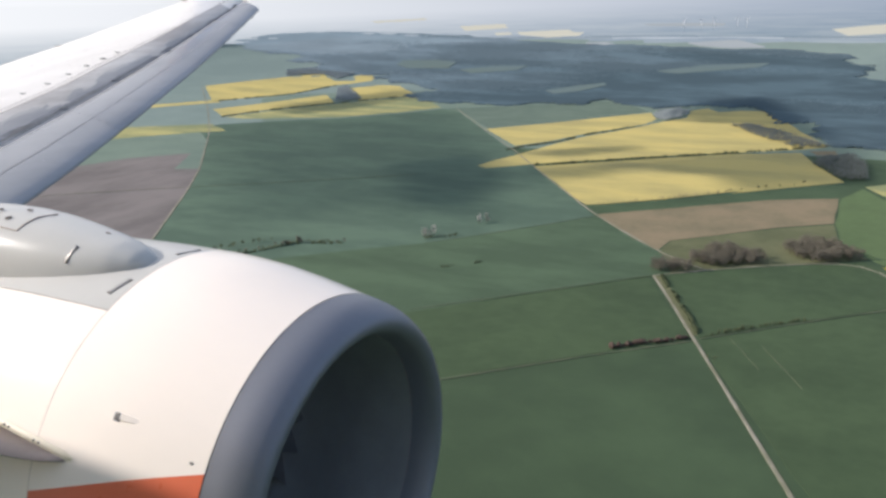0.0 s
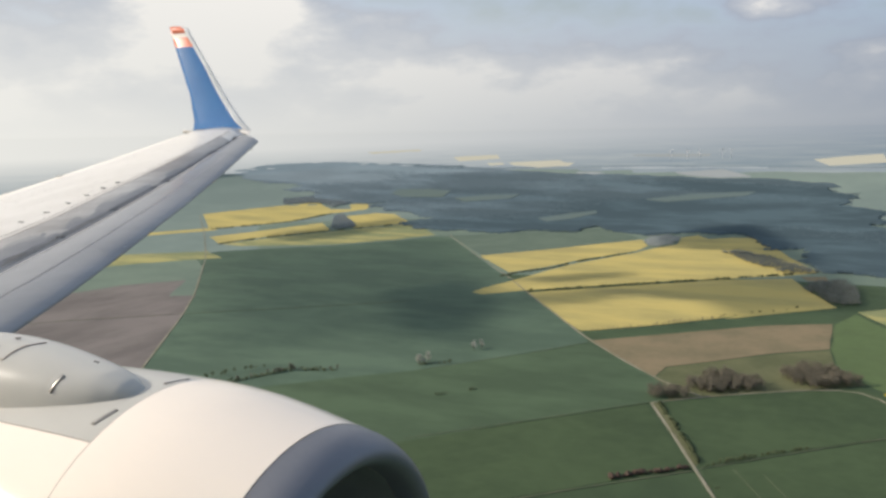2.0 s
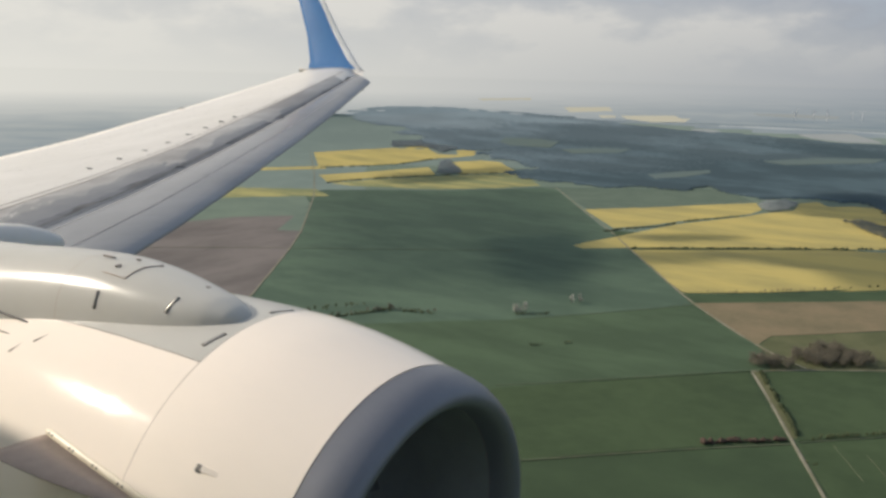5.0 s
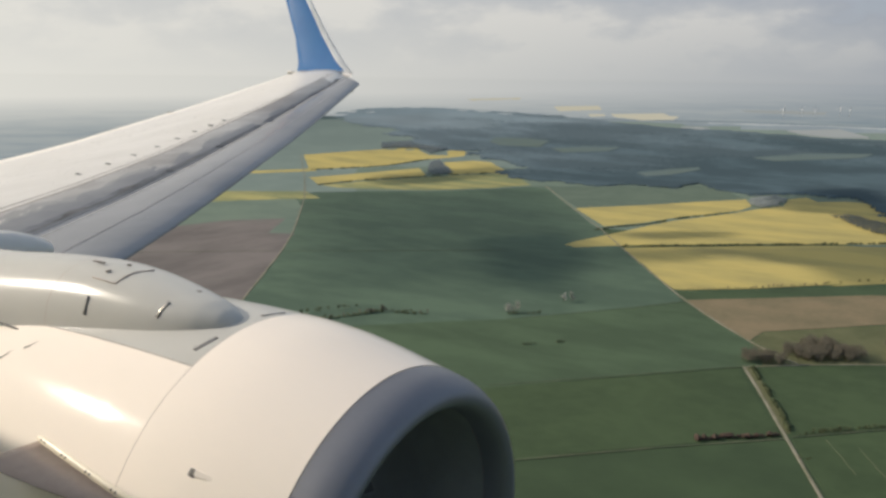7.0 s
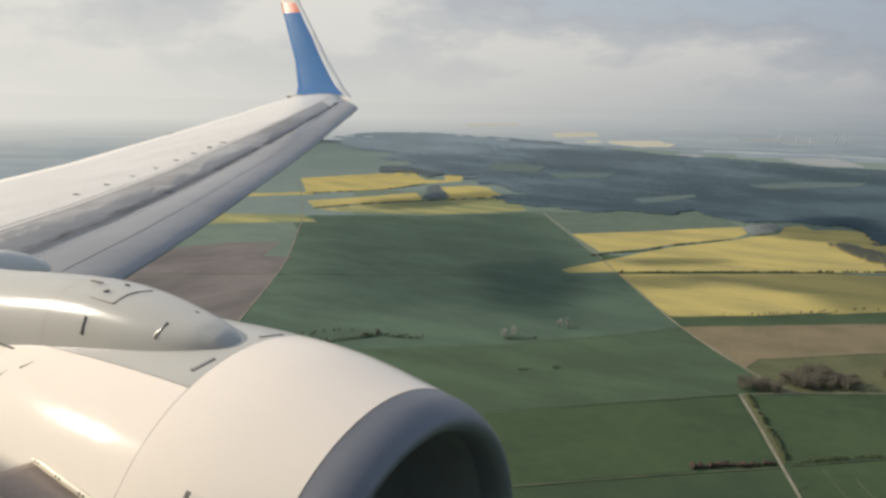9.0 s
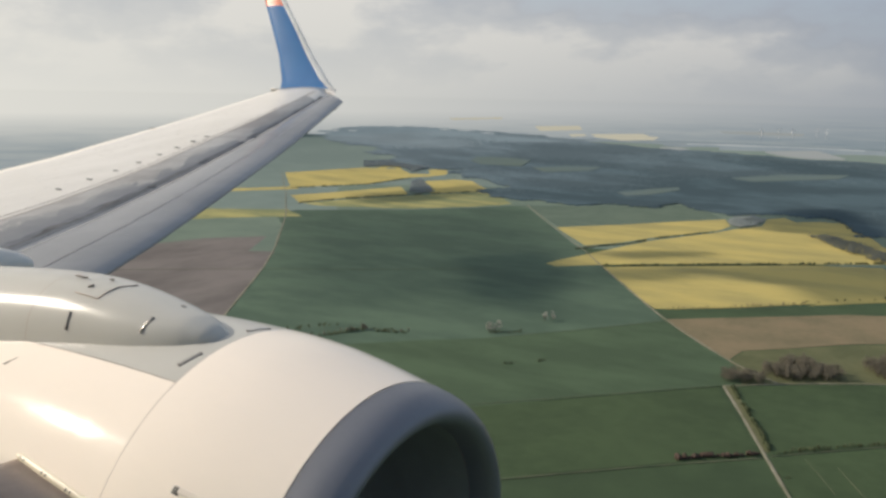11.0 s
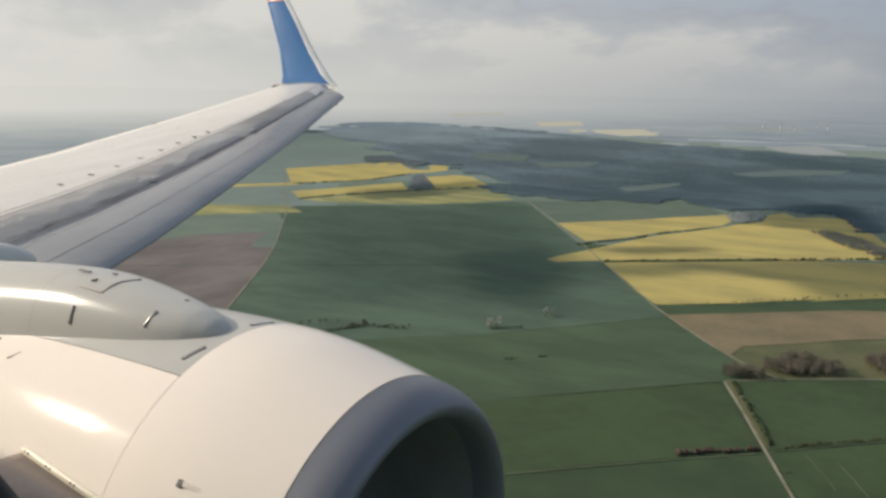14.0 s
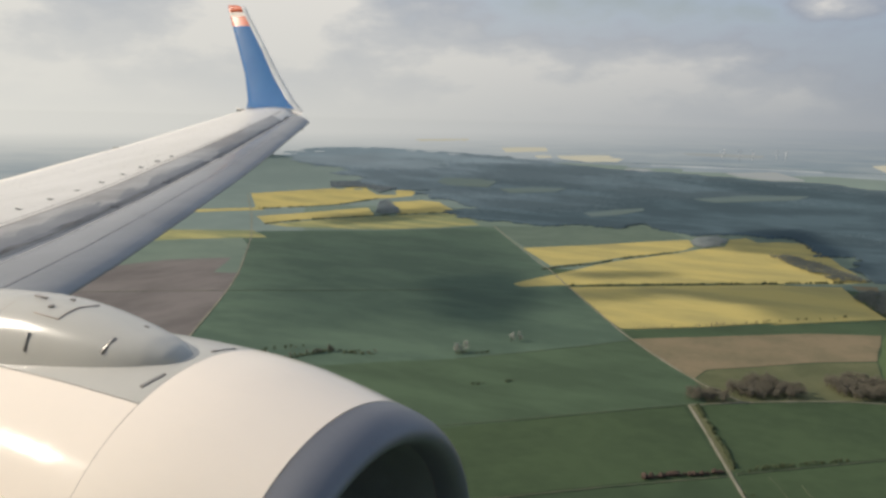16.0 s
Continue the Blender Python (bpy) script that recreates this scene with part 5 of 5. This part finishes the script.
hedgerow([(-708, 1990), (-425, 2215), (-276, 2328), (-88, 2468)])
hedgerow([(-229, 1235), (-200, 1169), (-167, 1093), (-138, 1021)], 1.0, M_HEDGE)
hedgerow([(-231, 934), (-193, 967), (-147, 1004)], 1.25, M_RUST, "reddish brown leafless hedge beside a farm track")
hedgerow([(-134, 1014), (-87, 1064), (-17, 1127)], 0.5, M_HEDGE)
wood([(-2204, 3423), (-2231, 3543), (-1882, 3096), (-1935, 2975)])
wood([(-2937, 4108), (-2868, 4280), (-2571, 4163), (-2489, 3853), (-2685, 4065)])
wood([(-621, 3009), (-608, 3104), (-559, 3158), (-508, 3109), (-508, 2962), (-540, 2863), (-578, 2880)])
wood([(-325, 2814), (-267, 2844), (-159, 2705), (-35, 2504), (-106, 2462), (-207, 2593)])
wood([(-66, 2249), (-35, 2335), (30, 2382), (58, 2227), (57, 2088), (17, 2053)])
wood([(-210, 1329), (-203, 1374), (-154, 1414), (-122, 1391), (-94, 1390), (-87, 1357), (-171, 1302)])
wood([(-69, 1442), (-36, 1505), (9, 1493), (53, 1434), (-16, 1389), (-44, 1404)])
wood([(-259, 1270), (-238, 1299), (-207, 1293), (-190, 1276), (-238, 1248)])
hedgerow([(-2664, 1616), (-2492, 1758)])
wood([(-3122, 4281), (-3012, 4454), (-2788, 4114), (-2891, 3962)])
tree_row([(-1279, 665), (-1251, 701), (-1203, 758), (-1126, 792), (-1083, 855), (-1029, 940), (-988, 1017), (-947, 1116), (-910, 1173)], 46, 9, LEAFY)
tree_row([(-665, 1290), (-654, 1310)], 4, 15, PALE)
tree_row([(-659, 1280), (-637, 1299), (-612, 1320)], 16, 5, LEAFY)
tree_row([(-615, 1415), (-603, 1433)], 2, 17, PALE)
tree_row([(-558, 1140), (-544, 1153)], 8, 4, LEAFY)
tree_row([(-521, 1182), (-510, 1192)], 8, 4, LEAFY)
tree_row([(-439, 1642), (-373, 1697), (-298, 1765), (-212, 1852)], 30, 7, BUDDING)
tree_row([(-207, 1860), (-123, 1942), (-64, 2000)], 7, 8, LEAFY)
tree_row([(-996, 916), (-961, 990), (-928, 1044), (-896, 1106), (-864, 1170), (-832, 1184), (-783, 1206)], 44, 7, MIXED)
tree_row([(-873, 1146), (-853, 1178)], 7, 11, BUDDING)
hedgerow([(-1002, 897), (-959, 986), (-927, 1041), (-894, 1102), (-863, 1166), (-782, 1202)], 0.9)
tree_row([(-112, 1038), (-92, 1057), (-78, 1072)], 16, 5, LEAFY)
tree_row([(-66, 1083), (-40, 1106), (-17, 1125)], 12, 4, LEAFY)
tree_row([(-115, 951), (-108, 954)], 3, 4, LEAFY)
TURBINES = [(-1804, 10216), (-1647, 10427), (-1502, 10444), (-1296, 10901), (-1188, 10865)]
VILLAGE = [(-2429, 1275), (-2401, 1348), (-2231, 1262), (-2328, 1445), (-2130, 1212), (-2085, 1235), (-2172, 1332)]
BARNS = [(-2112, 1269), (-2076, 1230), (-2192, 1322), (-2169, 1291)]

def house(x, y, turn, length, width, eaves, rise, roof_mat):
    ob = new("house")
    l, w = length / 2, width / 2
    bm = bmesh.new()
    pts = [(-l, -w, 0), (l, -w, 0), (l, w, 0), (-l, w, 0), (-l, -w, eaves), (l, -w, eaves), (l, w, eaves), (-l, w, eaves), (-l, 0, eaves + rise), (l, 0, eaves + rise)]
    v = [bm.verts.new(p) for p in pts]
    for f in ((0, 1, 5, 4), (2, 3, 7, 6), (1, 2, 6, 9, 5), (3, 0, 4, 8, 7)):
        bm.faces.new([v[i] for i in f])
    part("wall", bm, M_WALL, ob, smooth=False)
    o = 0.4
    rows = [[(s, -w - o, eaves - 0.25), (s, 0, eaves + rise + 0.1), (s, w + o, eaves - 0.25), (s, w + o, eaves - 0.05), (s, 0, eaves + rise + 0.35), (s, -w - o, eaves - 0.05)] for s in (-l - o, l + o)]
    part("roof", loft(rows, closed=True, caps=True), roof_mat, ob, smooth=False)
    for k in range(max(2, int(length / 5))):
        px = -l + length * (k + 0.5) / max(2, int(length / 5))
        part("window", box((1.2, 0.1, 1.3), at=(px, -w - 0.03, eaves * 0.6)), M_PANE, ob, smooth=False)
    ax, ay, az = lay(x, y, 0.0)
    ob.matrix_basis = pose(ax, ay, az - 0.1, 0, 0, turn)
    return ob


vr = random.Random(3)
for k in range(34):
    bx, by = VILLAGE[k % len(VILLAGE)]
    h = house(bx + vr.uniform(-110, 60), by + vr.uniform(-60, 60), vr.choice((20, 110)) + vr.uniform(-8, 8), vr.uniform(10, 17), vr.uniform(7, 9), vr.uniform(3, 5.5), vr.uniform(2.5, 4), M_ROOF)
    tagged(h, "plastered village house with reddish clay roof", "house", "village houses")
for bx, by in BARNS:
    h = house(bx, by, 40, 58, 13, 4.0, 2.6, M_SHEET)
    tagged(h, "long farm barn with a pale sheet roof", "barn", "farm barns")
for k in range(40):
    bx, by = VILLAGE[k % len(VILLAGE)]
    plant(bx + vr.uniform(-120, 70), by + vr.uniform(-70, 70), vr.uniform(7, 12), MIXED)


def turbine(x, y, turn):
    ob = new("wind_turbine")
    part("tower", loft([[(r * math.cos(q), r * math.sin(q), z) for q in (k * math.pi / 5 for k in range(10))] for r, z in ((4.5, 0), (3.0, 100))], closed=True, caps=True), M_TOWER, ob)
    part("generator_housing", box((4, 12, 4), at=(0, 1, 101), bevel=0.8), M_TOWER, ob)
    for k in range(3):
        q = radians(turn + 120 * k)
        d, e = Vector((math.sin(q), 0, math.cos(q))), Vector((math.cos(q), 0, -math.sin(q)))
        hub = Vector((0, -5.5, 101))
        part("blade", loft([[hub + d * r + e * w, hub + d * r + Vector((0, 0.5, 0)), hub + d * r - e * w, hub + d * r - Vector((0, 0.5, 0))] for r, w in ((1, 1.5), (9, 3.0), (30, 2.0), (46, 0.5))], closed=True, caps=True), M_TOWER, ob)
    ax, ay, az = lay(x, y, 3.0)
    k = (EYE_HEIGHT - az) / EYE_HEIGHT
    ob.matrix_basis = pose(ax, ay, az, 0, 0, 20) @ Matrix.Diagonal((k, k, k, 1))
    return tagged(ob, "tall white three-bladed wind turbine on the skyline", "wind turbine", "wind farm")


for k, (x, y) in enumerate(TURBINES):
    turbine(x, y, 25 + 37 * k)
